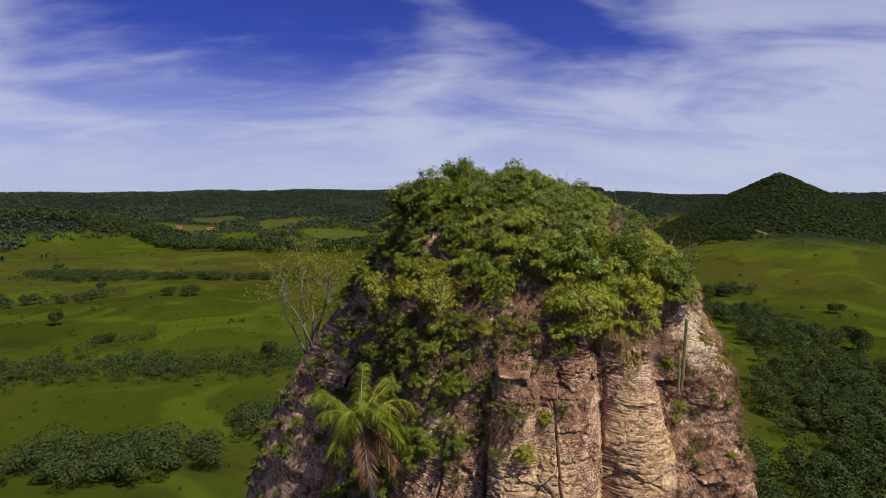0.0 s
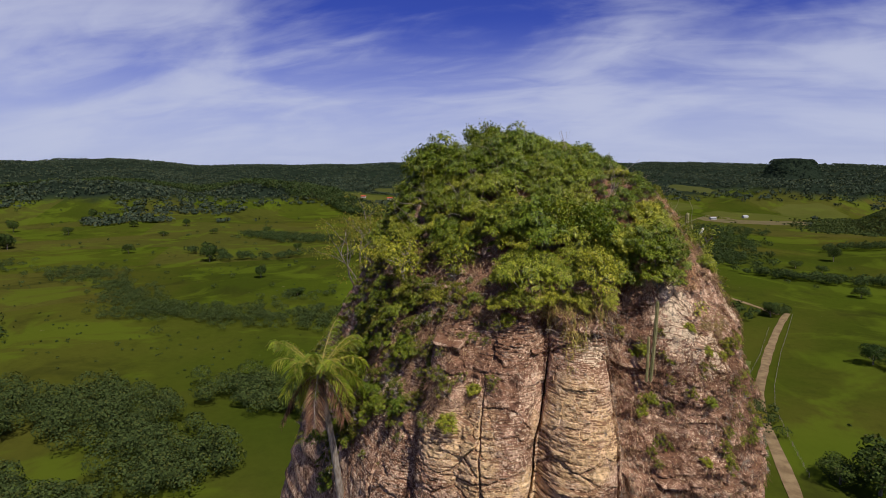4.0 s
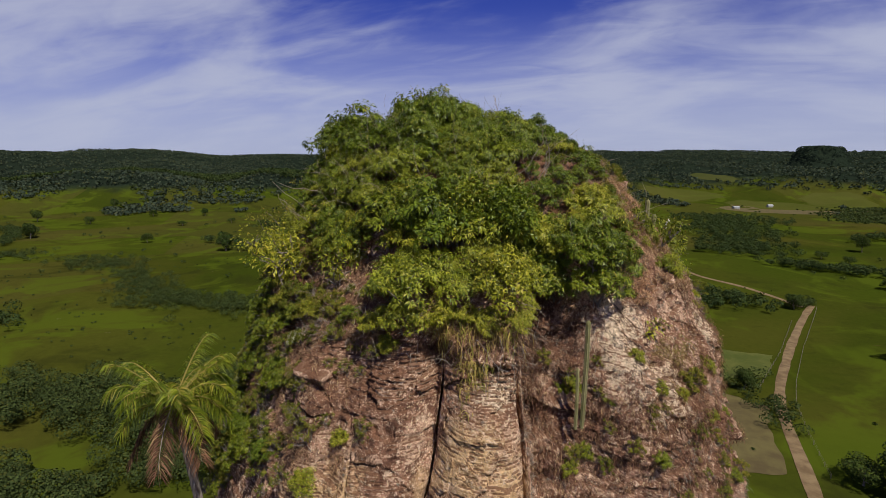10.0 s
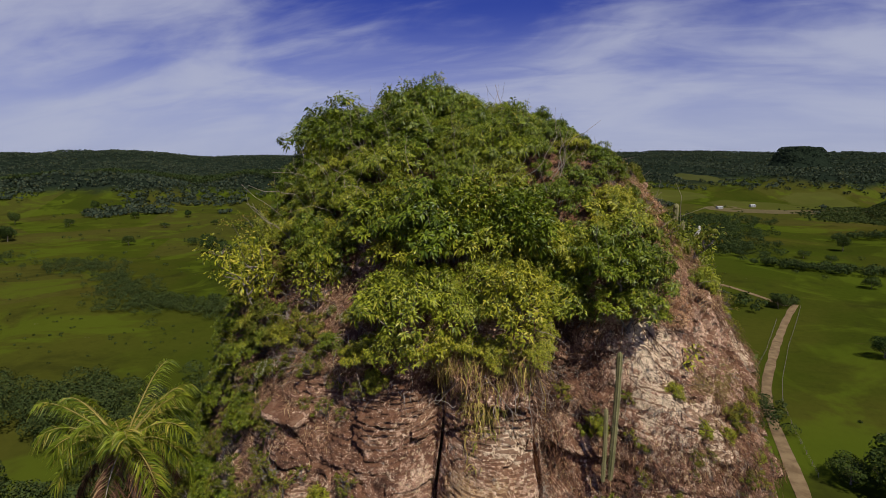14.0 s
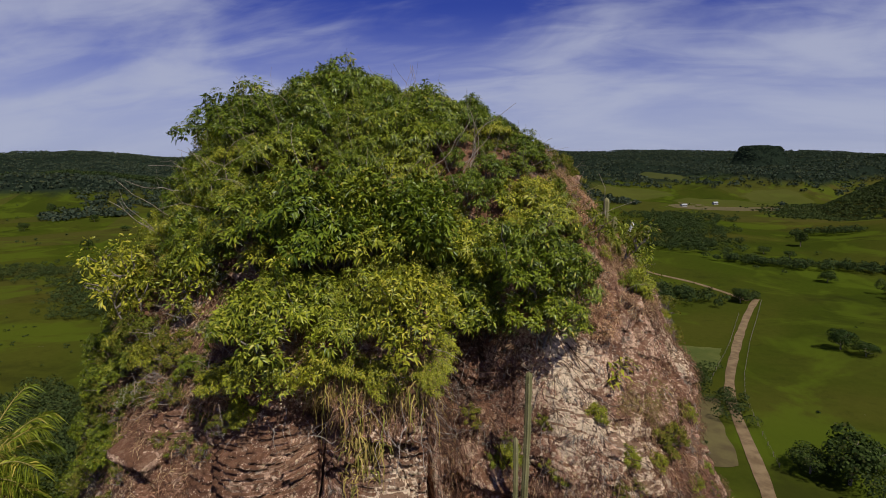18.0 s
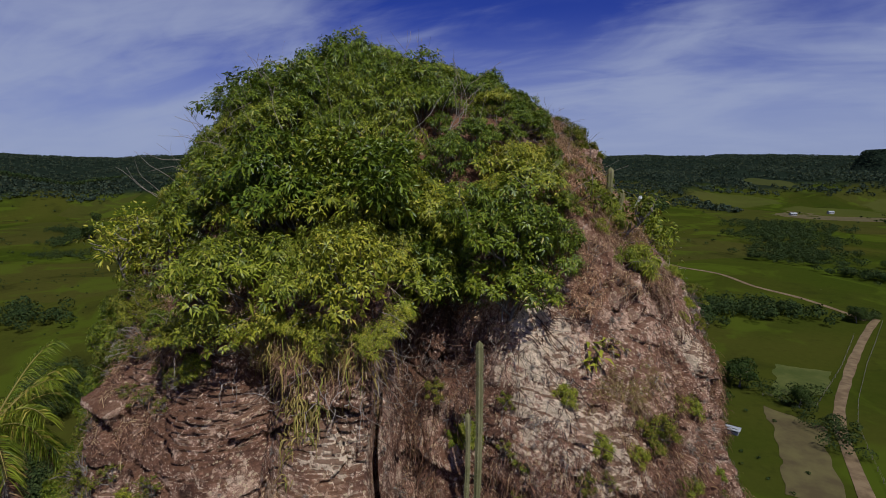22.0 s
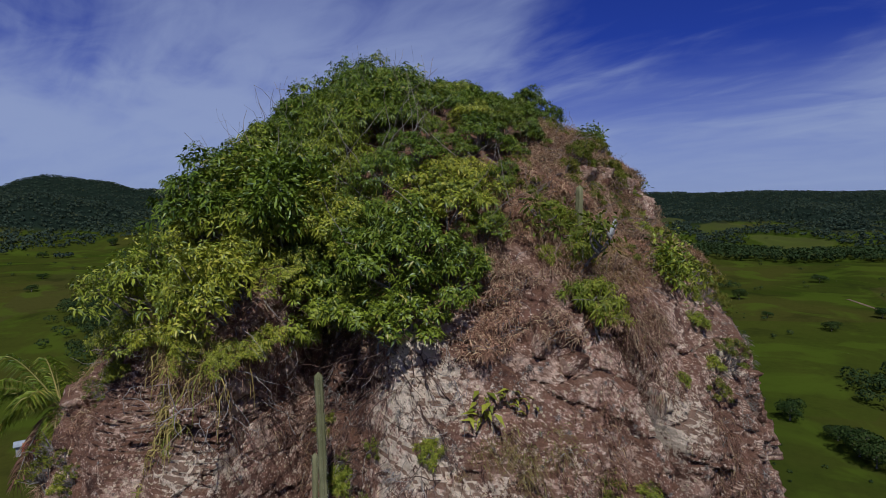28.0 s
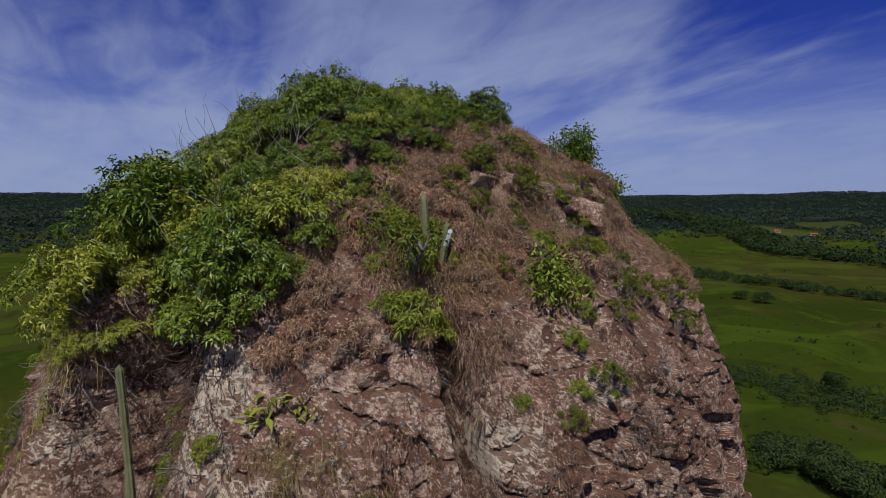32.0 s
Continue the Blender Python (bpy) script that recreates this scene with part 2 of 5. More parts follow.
# woodland leaves for the distance, blue of the aerial haze mixed into their colour
M_FAR_HAZED = leaf_material("hazed_far_foliage", (0.02, 0.032, 0.023), (0.05, 0.066, 0.042), (0.06, 0.066, 0.03), 0.15, 0.8, 0.12)


def rock_material():
    m = Mat("weathered_sandstone", 0.9)
    n1 = m.noise(0.7, 6, 0.6, 0.4)
    n2 = m.noise(3.2, 8, 0.68, 0.3)
    n3 = m.noise(17, 6, 0.7)
    bed = m.noise(1.0, 6, 0.65, 0.25, (0.5, 0.5, 13.0))
    base = m.mix(m.step(n2, 0.34, 0.66), (0.06, 0.033, 0.025), (0.27, 0.163, 0.12))
    base = m.mix(m.step(n1, 0.42, 0.62), base, m.mix(m.step(n2, 0.4, 0.6), (0.18, 0.108, 0.082), (0.43, 0.29, 0.228)))
    geo = m.node("ShaderNodeNewGeometry")
    pos = geo.outputs["Position"]

    def near(c, rx, rz):
        mp = m.node("ShaderNodeMapping")
        mp.inputs["Location"].default_value = (-c[0] / rx, -c[1] / rx, -c[2] / rz)
        mp.inputs["Scale"].default_value = (1 / rx, 1 / rx, 1 / rz)
        m.t.links.new(pos, mp.inputs[0])
        ln = m.node("ShaderNodeVectorMath")
        ln.operation = 'LENGTH'
        m.t.links.new(mp.outputs[0], ln.inputs[0])
        return ln.outputs["Value"]

    def zone(spots, wander, a, b):
        out = None
        for c, rx, rz in spots:
            f = m.step(m.math('ADD', near(c, rx, rz), wander), a, b)
            out = f if out is None else m.math('MAXIMUM', out, f)
        return out

    # fresh cream faces where slabs have fallen
    cream = zone((((5.9, 15.7, 77.6), 1.35, 1.95), ((2.7, 15.5, 76.8), 1.5, 1.5), ((4.8, 15.0, 75.3), 1.8, 1.3), ((-0.2, 16.6, 77.9), 0.55, 1.2)), m.math('MULTIPLY', m.math('SUBTRACT', n1, 0.5), 1.6), 1.05, 0.6)
    creamc = m.mix(m.step(bed, 0.35, 0.65), (0.42, 0.31, 0.18), (0.68, 0.54, 0.34))
    base = m.mix(m.math('MULTIPLY', cream, m.step(n2, 0.3, 0.48, 0.4, 0.98)), base, creamc)
    # bedding lines, plain on the slabs towards the valley and faint elsewhere
    slabs = m.step(near((2.5, 15.0, 76.5), 6.0, 3.4), 1.15, 0.7, 0.12, 0.5)
    base = m.mix(m.math('MULTIPLY', m.step(bed, 0.43, 0.34), slabs), base, (0.085, 0.05, 0.036))
    strk = m.noise(1.0, 4, 0.6, 0.2, (3.0, 3.0, 0.25))
    base = m.mix(m.math('MULTIPLY', m.step(strk, 0.6, 0.75), 0.4), base, (0.075, 0.045, 0.036))
    # pale crusts of lichen, large and small, with crisp ragged edges
    crust = m.noise(2.1, 12, 0.74, 0.35)
    base = m.mix(m.math('MULTIPLY', m.step(crust, 0.515, 0.56), m.math('MULTIPLY', m.step(n3, 0.3, 0.6, 0.35, 0.95), m.math('SUBTRACT', 1.0, m.math('MULTIPLY', cream, 0.35)))), base, m.mix(n3, (0.25, 0.175, 0.14), (0.72, 0.57, 0.46)))
    li = m.math('MULTIPLY', m.step(m.noise(7, 9, 0.75, 0.6), 0.55, 0.585), m.step(n1, 0.34, 0.5))
    base = m.mix(m.math('MULTIPLY', li, 0.85), base, (0.68, 0.6, 0.5))
    drk = m.step(m.noise(4.3, 9, 0.72, 0.4), 0.44, 0.39)
    base = m.mix(m.math('MULTIPLY', drk, 0.7), base, (0.055, 0.033, 0.026))
    white = zone((((8.5, 18.15, 80.75), 0.65, 0.7), ((8.7, 18.0, 80.0), 0.5, 0.5), ((8.6, 17.8, 79.2), 0.35, 0.45), ((6.3, 16.2, 79.6), 0.5, 0.3), ((-0.3, 16.7, 77.9), 0.5, 0.9), ((9.9, 23.3, 80.3), 0.6, 0.4), ((9.4, 18.1, 79.2), 0.7, 0.7), ((10.4, 21.4, 79.9), 0.7, 0.5)),
                 m.math('ADD', m.math('MULTIPLY', m.math('SUBTRACT', m.noise(2.4, 8, 0.66, 0.3), 0.5), 3.0), m.math('MULTIPLY', m.math('SUBTRACT', m.noise(8, 10, 0.8), 0.5), 6.0)), 0.95, 0.8)
    base = m.mix(m.math('MULTIPLY', white, 0.9), base, m.mix(n3, (0.5, 0.44, 0.34), (0.88, 0.83, 0.7)))
    spk = m.step(m.voro(24), 0.33, 0.24)
    base = m.mix(m.math('MULTIPLY', m.math('MULTIPLY', spk, m.step(n2, 0.43, 0.52)), 0.85), base, (0.68, 0.6, 0.5))
    sp = m.math('MULTIPLY', m.step(m.voro(11), 0.27, 0.21), m.step(n1, 0.42, 0.52))
    base = m.mix(m.math('MULTIPLY', sp, 0.75), base, (0.58, 0.53, 0.38))
    # soil and litter where the rock lies flat
    up = m.node("ShaderNodeSeparateXYZ")
    m.t.links.new(geo.outputs["True Normal"], up.inputs[0])
    flat = m.step(m.math('ADD', up.outputs[2], m.math('MULTIPLY', m.math('SUBTRACT', n2, 0.5), 0.6)), 0.5, 0.66)
    base = m.mix(m.math('MULTIPLY', flat, 0.85), base, m.mix(n3, (0.075, 0.04, 0.025), (0.19, 0.11, 0.07)))
    base = m.mix(0.8, base, m.mix(m.noise(40, 6, 0.75), (0.35, 0.34, 0.33), (1.6, 1.56, 1.52)), 'MULTIPLY')
    base = m.mix(1.0, base, (1.18, 1.0, 0.82), 'MULTIPLY')
    m.colour(base)
    h = m.math('ADD', m.math('MULTIPLY', bed, 0.4), m.math('ADD', m.math('MULTIPLY', n2, 0.9), m.math('MULTIPLY', n3, 0.4)))
    m.bump(h, 1.0, 0.07)
    m.bump(m.noise(30, 8, 0.78, 0.2), 1.0, 0.03)
    return m.m


M_ROCK = rock_material()


# pastures cleared in the wooded heights: centre and half sizes
CLEARINGS = ((75, 1085, 75, 50), (230, 1020, 85, 48), (325, 1095, 55, 60), (-465, 1122, 55, 32), (-320, 1100, 55, 95), (-195, 985, 55, 42), (-480, 990, 65, 28), (150, 1260, 45, 40), (-700, 1060, 70, 50), (-850, 900, 60, 60), (-80, 1150, 60, 40))


def ground_material():
    m = Mat("pasture", 1.0)
    m.b.inputs["Specular IOR Level"].default_value = 0.0
    big = m.noise(0.0045, 5, 0.55, 0.6)
    mid = m.noise(0.022, 6, 0.6, 0.5)
    fine = m.noise(0.35, 6, 0.7)
    c = m.mix(m.step(big, 0.38, 0.62), (0.04, 0.055, 0.007), (0.075, 0.07, 0.014))
    cell = m.node("ShaderNodeSeparateColor", Color=m.voro(0.0065, "Color"))
    c = m.mix(m.math('MULTIPLY', cell.outputs[0], 0.55), c, (0.056, 0.08, 0.007))
    c = m.mix(m.math('MULTIPLY', m.step(cell.outputs[1], 0.62, 0.66), 0.5), c, (0.08, 0.072, 0.02))
    c = m.mix(m.math('MULTIPLY', m.step(mid, 0.54, 0.68), 0.5), c, (0.026, 0.028, 0.008))
    c = m.mix(m.math('MULTIPLY', m.step(m.noise(0.05, 5, 0.7), 0.66, 0.74), 0.6), c, (0.09, 0.06, 0.026))
    c = m.mix(m.math('MULTIPLY', m.step(m.noise(0.12, 3, 0.8), 0.72, 0.77), 0.7), c, (0.24, 0.21, 0.13))
    c = m.mix(0.6, c, m.mix(fine, (0.6, 0.62, 0.6), (1.35, 1.3, 1.2)), 'MULTIPLY')
    tuft = m.noise(0.13, 6, 0.75, 0.4)
    c = m.mix(m.math('MULTIPLY', m.step(tuft, 0.52, 0.7), 0.35), c, (0.03, 0.034, 0.008))
    c = m.mix(m.math('MULTIPLY', m.step(m.noise(0.018, 4, 0.6, 0.8), 0.5, 0.62), 0.6), c, (0.085, 0.115, 0.01))
    # wooded heights
    z = m.node("ShaderNodeSeparateXYZ")
    m.t.links.new(m.co, z.inputs[0])
    hgt = m.math('ADD', z.outputs[2], m.math('MULTIPLY', m.math('SUBTRACT', m.noise(0.006, 5, 0.6), 0.5), 50.0))
    wood = m.step(hgt, 24.0, 38.0)
    c = m.mix(wood, c, m.mix(m.noise(0.03, 5, 0.7), (0.012, 0.019, 0.015), (0.026, 0.037, 0.024)))
    open_land = None
    for x0, y0, rx, ry in CLEARINGS:
        mp = m.node("ShaderNodeMapping")
        mp.inputs["Location"].default_value = (-x0 / rx, -y0 / ry, 0)
        mp.inputs["Scale"].default_value = (1 / rx, 1 / ry, 0)
        m.t.links.new(m.co, mp.inputs[0])
        ln = m.node("ShaderNodeVectorMath")
        ln.operation = 'LENGTH'
        m.t.links.new(mp.outputs[0], ln.inputs[0])
        f = m.step(m.math('ADD', ln.outputs["Value"], m.math('MULTIPLY', m.math('SUBTRACT', mid, 0.5), 1.2)), 1.05, 0.9)
        open_land = f if open_land is None else m.math('MAXIMUM', open_land, f)
    c = m.mix(m.math('MULTIPLY', open_land, 0.6), c, m.mix(mid, (0.07, 0.085, 0.016), (0.12, 0.115, 0.035)))
    wood = m.math('MULTIPLY', wood, m.math('SUBTRACT', 1.0, open_land))
    c = m.mix(1.0, c, (0.72, 0.71, 0.6), 'MULTIPLY')
    m.colour(c)
    m.bump(fine, 0.5, 0.4)
    m.bump(m.math('MULTIPLY', wood, m.noise(0.09, 4, 0.6)), 0.8, 9.0)
    return m.m


M_GROUND = ground_material()
M_ROAD = plain_material("dirt_road", (0.115, 0.074, 0.035), (0.2, 0.138, 0.068), 0.25, 0.95, 0.05)
M_EARTH = plain_material("ploughed_earth", (0.075, 0.055, 0.022), (0.11, 0.09, 0.03), 0.15, 0.95, 0.1)
M_CROP = plain_material("young_crop", (0.05, 0.062, 0.009), (0.085, 0.09, 0.018), 0.12, 0.95, 0.1)
M_ROOF = plain_material("red_roof_tiles", (0.28, 0.055, 0.025), (0.38, 0.085, 0.04), 1.2, 0.7, 0.03, 0, (1, 6, 1))
M_WALL = plain_material("whitewashed_wall", (0.32, 0.3, 0.26), (0.42, 0.4, 0.35), 0.6, 0.8)
M_ROOFPALE = plain_material("fibre_cement_roof", (0.26, 0.26, 0.24), (0.36, 0.36, 0.34), 0.7, 0.8)
M_WINDOW = plain_material("dark_window_glass", (0.03, 0.035, 0.04), (0.05, 0.055, 0.06), 1, 0.15)


# ---- helpers for shapes ----
def hash3(ix, iy, iz):
    h = (ix.astype(np.int64) * 374761393 + iy.astype(np.int64) * 668265263 + iz.astype(np.int64) * 2147483647 + 1013904223) & 0xFFFFFFFF
    h = ((h ^ (h >> 13)) * 1274126177) & 0xFFFFFFFF
    h = ((h ^ (h >> 16)) * 2246822519) & 0xFFFFFFFF
    return ((h ^ (h >> 15)) & 0xFFFF) / 65535.0


def vnoise(x, y, z):
    """Smooth value noise, 0 to 1, on arrays."""
    x, y, z = np.broadcast_arrays(np.asarray(x, float), np.asarray(y, float), np.asarray(z, float))
    fx, fy, fz = np.floor(x), np.floor(y), np.floor(z)
    tx, ty, tz = x - fx, y - fy, z - fz
    tx, ty, tz = (v * v * v * (v * (v * 6 - 15) + 10) for v in (tx, ty, tz))
    out = 0
    for dx in (0, 1):
        for dy in (0, 1):
            for dz in (0, 1):
                w = (tx if dx else 1 - tx) * (ty if dy else 1 - ty) * (tz if dz else 1 - tz)
                out = out + w * hash3(fx + dx, fy + dy, fz + dz)
    return out


def fbm(x, y, z, octaves=4, gain=0.5):
    s, a, tot, f = 0, 1.0, 0.0, 1.0
    for i in range(octaves):
        s = s + a * vnoise(x * f + 17.3 * i, y * f - 9.1 * i, z * f + 4.7 * i)
        tot += a
        a *= gain
        f *= 2.03
    return s / tot - 0.5


def smooth(a, b, x):
    t = np.clip((x - a) / (b - a), 0, 1)
    return t * t * (3 - 2 * t)


def mesh_object(name, verts, faces, material, parent=None, label="", shade=False):
    """One mesh object from arrays, linked under its thing."""
    me = bpy.data.meshes.new(name)
    verts = np.asarray(verts, dtype=np.float32)
    faces = np.asarray(faces, dtype=np.int32)
    k = faces.shape[1]
    me.vertices.add(len(verts))
    me.vertices.foreach_set("co", verts.ravel())
    me.loops.add(faces.size)
    me.loops.foreach_set("vertex_index", faces.ravel())
    me.polygons.add(len(faces))
    me.polygons.foreach_set("loop_start", np.arange(0, faces.size, k, dtype=np.int32))
    me.update(calc_edges=True)
    me.validate()
    if shade:
        me.polygons.foreach_set("use_smooth", np.ones(len(me.polygons), dtype=bool))
    me.materials.append(material)
    ob = new(name, me)
    if parent:
        ob.parent = parent
    if label:
        ob["label"] = label
    return ob


def part(name, bm, material, parent, label=""):
    me = bpy.data.meshes.new(name)
    bm.to_mesh(me)
    bm.free()
    me.materials.append(material)
    ob = new(name, me)
    ob.parent = parent
    if label:
        ob["label"] = label
    return ob


def blades(base, way, side, length, width, droop=0.25, fold=0.25):
    """Leaves: each a folded, drooping blade of two quads' length. base, way, side: (n, 3); length, width: (n,). Gives vertices and quads."""
    n = len(base)
    way = way / (np.linalg.norm(way, axis=1)[:, None] + 1e-9)
    up = np.cross(way, side)
    un = np.linalg.norm(up, axis=1)[:, None] + 1e-9
    up = up / un
    side = np.cross(up, way)
    L, W = length[:, None], width[:, None]
    down = np.array([0, 0, -1.0])
    p0 = base
    p1 = base + way * L * 0.45 + down * L * droop * 0.2
    p2 = base + way * L * 0.95 + down * L * droop
    lift = up * W * fold
    v = np.stack([p0, p1 + side * W * 0.5 + lift, p1, p1 - side * W * 0.5 + lift, p2], 1)
    k = (np.arange(n) * 5)[:, None]
    f = np.concatenate([k + np.array([[0, 2, 1]]), k + np.array([[0, 3, 2]]), k + np.array([[1, 2, 4]]), k + np.array([[2, 3, 4]])], 0)
    return v.reshape(-1, 3), f


def tubes(paths, radii, sides=5):
    """Round, tapering tubes along paths (lists of points) with a radius at each point, as arrays of vertices and quads."""
    V, F, k = [], [], 0
    for pts, rad in zip(paths, radii):
        pts = np.asarray(pts, float)
        d = np.gradient(pts, axis=0)
        d /= np.linalg.norm(d, axis=1)[:, None] + 1e-9
        ref = np.where(np.abs(d[:, 2:3]) > 0.9, np.array([[1.0, 0, 0]]), np.array([[0, 0, 1.0]]))
        a = np.cross(d, ref)
        a /= np.linalg.norm(a, axis=1)[:, None] + 1e-9
        b = np.cross(d, a)
        ang = np.linspace(0, 2 * np.pi, sides, endpoint=False)
        r = np.asarray(rad, float)[:, None, None]
        ring = pts[:, None] + r * (a[:, None] * np.cos(ang)[None, :, None] + b[:, None] * np.sin(ang)[None, :, None])
        V.append(ring.reshape(-1, 3))
        m = len(pts)
        i, j = np.meshgrid(np.arange(m - 1), np.arange(sides), indexing="ij")
        j2 = (j + 1) % sides
        F.append(np.stack([i * sides + j, i * sides + j2, (i + 1) * sides + j2, (i + 1) * sides + j], -1).reshape(-1, 4) + k)
        k += m * sides
    return np.concatenate(V), np.concatenate(F)


def join(pieces):
    V, F, k = [], [], 0
    for v, f in pieces:
        V.append(v)
        F.append(f + k)
        k += len(v)
    return np.concatenate(V), np.concatenate(F)


# ---- the land ----
CX, CY = 4.0, 21.5                     # axis of the rock tower
RIDGE_AZ = [-180, -100, -90, -84, -82.5, -80.7, -76, -74, -71, -68, -61, -55, -49, -45, -42, -37, -30, -23, -18, -12, -7, -1, 5, 10, 13, 16.8, 20, 23, 28, 45, 70, 100, 180]
RIDGE_EL = [0.2, 0.3, 0.3, 0.5, 1.2, 1.75, 1.25, 0.6, 0.6, 0.85, 0.45, 0.25, 0.5, 0.2, -0.15, 0.0, 0.05, 0.2, 0.1, 0.35, 0.3, 0.33, 0.3, 0.2, 0.05, 0.07, 0.0, -0.15, -0.2, -0.1, 0.1, 0.2, 0.2]


def bump_at(x, y, az, dist, height, radius, power=1.0):
    d = np.hypot(x - dist * math.sin(radians(az)), y - dist * math.cos(radians(az)))
    return height * np.clip(1 - d / radius, 0, 1) ** power


def ground_z(x, y):
    x, y = np.asarray(x, float), np.asarray(y, float)
    D = np.hypot(x, y)
    az = np.degrees(np.arctan2(x, y))
    el = np.interp(az, RIDGE_AZ, RIDGE_EL)
    lobes = fbm(x / 420, y / 420, 0.3, 4)
    start = 960 + 420 * lobes + 380 * smooth(18, 24, az)
    top = 84 + 2300 * np.tan(np.radians(el)) + 12 * fbm(x / 170, y / 170, 5.0, 3)
    shelf = 0.5 + 0.7 * fbm(az / 9, 3.5, D / 900, 3)
    rise = shelf * smooth(0, 1, (D - start) / (330 + 200 * lobes)) + (1 - shelf) * smooth(1500, 2280, D + 500 * fbm(x / 330, y / 330, 8.8, 3))
    z = 17 * fbm(x / 210, y / 210, 1.1, 4) * smooth(120, 260, D) + top * rise
    z = z + 14 * fbm(x / 300, y / 300, 7.7, 3) * smooth(300, 900, D)
    hills = np.maximum(bump_at(x, y, 31.6, 1000, 118, 215, 0.95), bump_at(x, y, 38.0, 1060, 74, 290, 0.9))
    hills = np.maximum(hills, bump_at(x, y, 34.5, 720, 46, 230, 1.2))
    hills = np.maximum(hills, 104 * smooth(105, 40, np.hypot(x - 431, y - 1644)))
    z = np.maximum(z, hills + 5 * fbm(x / 60, y / 60, 3.1, 3) * smooth(5, 30, hills))
    d = np.hypot(x - CX, y - CY)
    return z + 70 * np.clip(1 - d / 80, 0, 1) ** 2.2


def build_ground():
    na, rr = 900, np.concatenate([[0.0], np.geomspace(6, 4900, 300)])
    a = np.linspace(0, 2 * np.pi, na, endpoint=False)
    X, Y = np.outer(rr, np.cos(a)), np.outer(rr, np.sin(a))
    V = np.stack([X, Y, ground_z(X, Y)], -1).reshape(-1, 3)
    i, j = np.meshgrid(np.arange(len(rr) - 1), np.arange(na), indexing="ij")
    j2 = (j + 1) % na
    F = np.stack([i * na + j, (i + 1) * na + j, (i + 1) * na + j2, i * na + j2], -1).reshape(-1, 4)
    ob = mesh_object("ground", V, F, M_GROUND, shade=True)
    return tagged(ob, "rolling green cattle pasture rising to wooded ridges", "pasture", kind="structure")


build_ground()


def ribbon(name, pts, width, material, label, category, lift=0.25):
    """A strip on the ground along a smooth line."""
    pts = np.array(pts, float)
    s = np.concatenate([[0], np.cumsum(np.hypot(*np.diff(pts, axis=0).T))])
    t = np.linspace(0, s[-1], int(s[-1] / 4) + 2)
    x, y = np.interp(t, s, pts[:, 0]), np.interp(t, s, pts[:, 1])
    k = np.hanning(9)
    k /= k.sum()
    x, y = (np.convolve(np.pad(v, 4, mode="edge"), k, "valid") for v in (x, y))
    dx, dy = np.gradient(x), np.gradient(y)
    n = np.hypot(dx, dy)
    w = width * (0.5 + 0.22 * fbm(t / 9, 1.0, 3.0, 3))
    rows = []
    for f in (-1, -0.5, 0, 0.5, 1):
        px, py = x - dy / n * w * f, y + dx / n * w * f
        rows.append(np.stack([px, py, ground_z(px, py) + lift - 0.1 * abs(f)], -1))
    V = np.stack(rows, 1).reshape(-1, 3)
    i, j = np.meshgrid(np.arange(len(t) - 1), np.arange(4), indexing="ij")
    F = np.stack([i * 5 + j, i * 5 + j + 1, (i + 1) * 5 + j + 1, (i + 1) * 5 + j], -1).reshape(-1, 4)
    return tagged(mesh_object(name, V, F, material, shade=True), label, category, kind="structure")


ribbon("road_1", [(104, 358), (99, 346), (88, 315), (75, 275), (62, 230), (57, 208), (56, 190), (55, 169), (54, 152), (50, 120)], 3.5, M_ROAD,
       "pale dirt farm road running through the pasture", "road")
ribbon("road_2", [(-60, 540), (-30, 503), (8, 454), (32, 440), (49, 405), (74, 386), (99, 350)], 3.2, M_ROAD, "narrow sandy track across the pasture", "track")
ribbon("road_3", [(415, 745), (426, 731), (447, 670), (470, 643), (520, 600)], 4.5, M_ROAD, "pale earth track along a hillside", "track")


def patch(name, corners, material, label, category):
    """A field on the ground: a four-cornered sheet, laid just over it."""
    c = np.array(corners, float)
    n = 24
    u, v = np.meshgrid(np.linspace(0, 1, n), np.linspace(0, 1, n), indexing="ij")
    P = (c[0] * ((1 - u) * (1 - v))[..., None] + c[1] * (u * (1 - v))[..., None] + c[2] * (u * v)[..., None] + c[3] * ((1 - u) * v)[..., None])
    P = P + np.stack([fbm(P[..., 0] / 9, P[..., 1] / 9, 0.4, 3), fbm(P[..., 0] / 9, P[..., 1] / 9, 4.4, 3)], -1) * 5
    V = np.stack([P[..., 0], P[..., 1], ground_z(P[..., 0], P[..., 1]) + 0.12], -1).reshape(-1, 3)
    i, j = np.meshgrid(np.arange(n - 1), np.arange(n - 1), indexing="ij")
    F = np.stack([i * n + j, (i + 1) * n + j, (i + 1) * n + j + 1, i * n + j + 1], -1).reshape(-1, 4)
    return tagged(mesh_object(name, V, F, material, shade=True), label, category, kind="structure")


patch("field_1", [(37, 160), (50, 162), (52, 205), (38, 215)], M_EARTH, "brown stubble field beside the dirt road", "field")
patch("field_2", [(42, 226), (58, 232), (66, 262), (46, 262)], M_CROP, "yellow-green fodder strip beside the dirt road", "field")
patch("field_3", [(118, 930), (330, 890), (330, 950), (150, 1010)], M_EARTH, "bare brown ploughed field before the woods", "field")


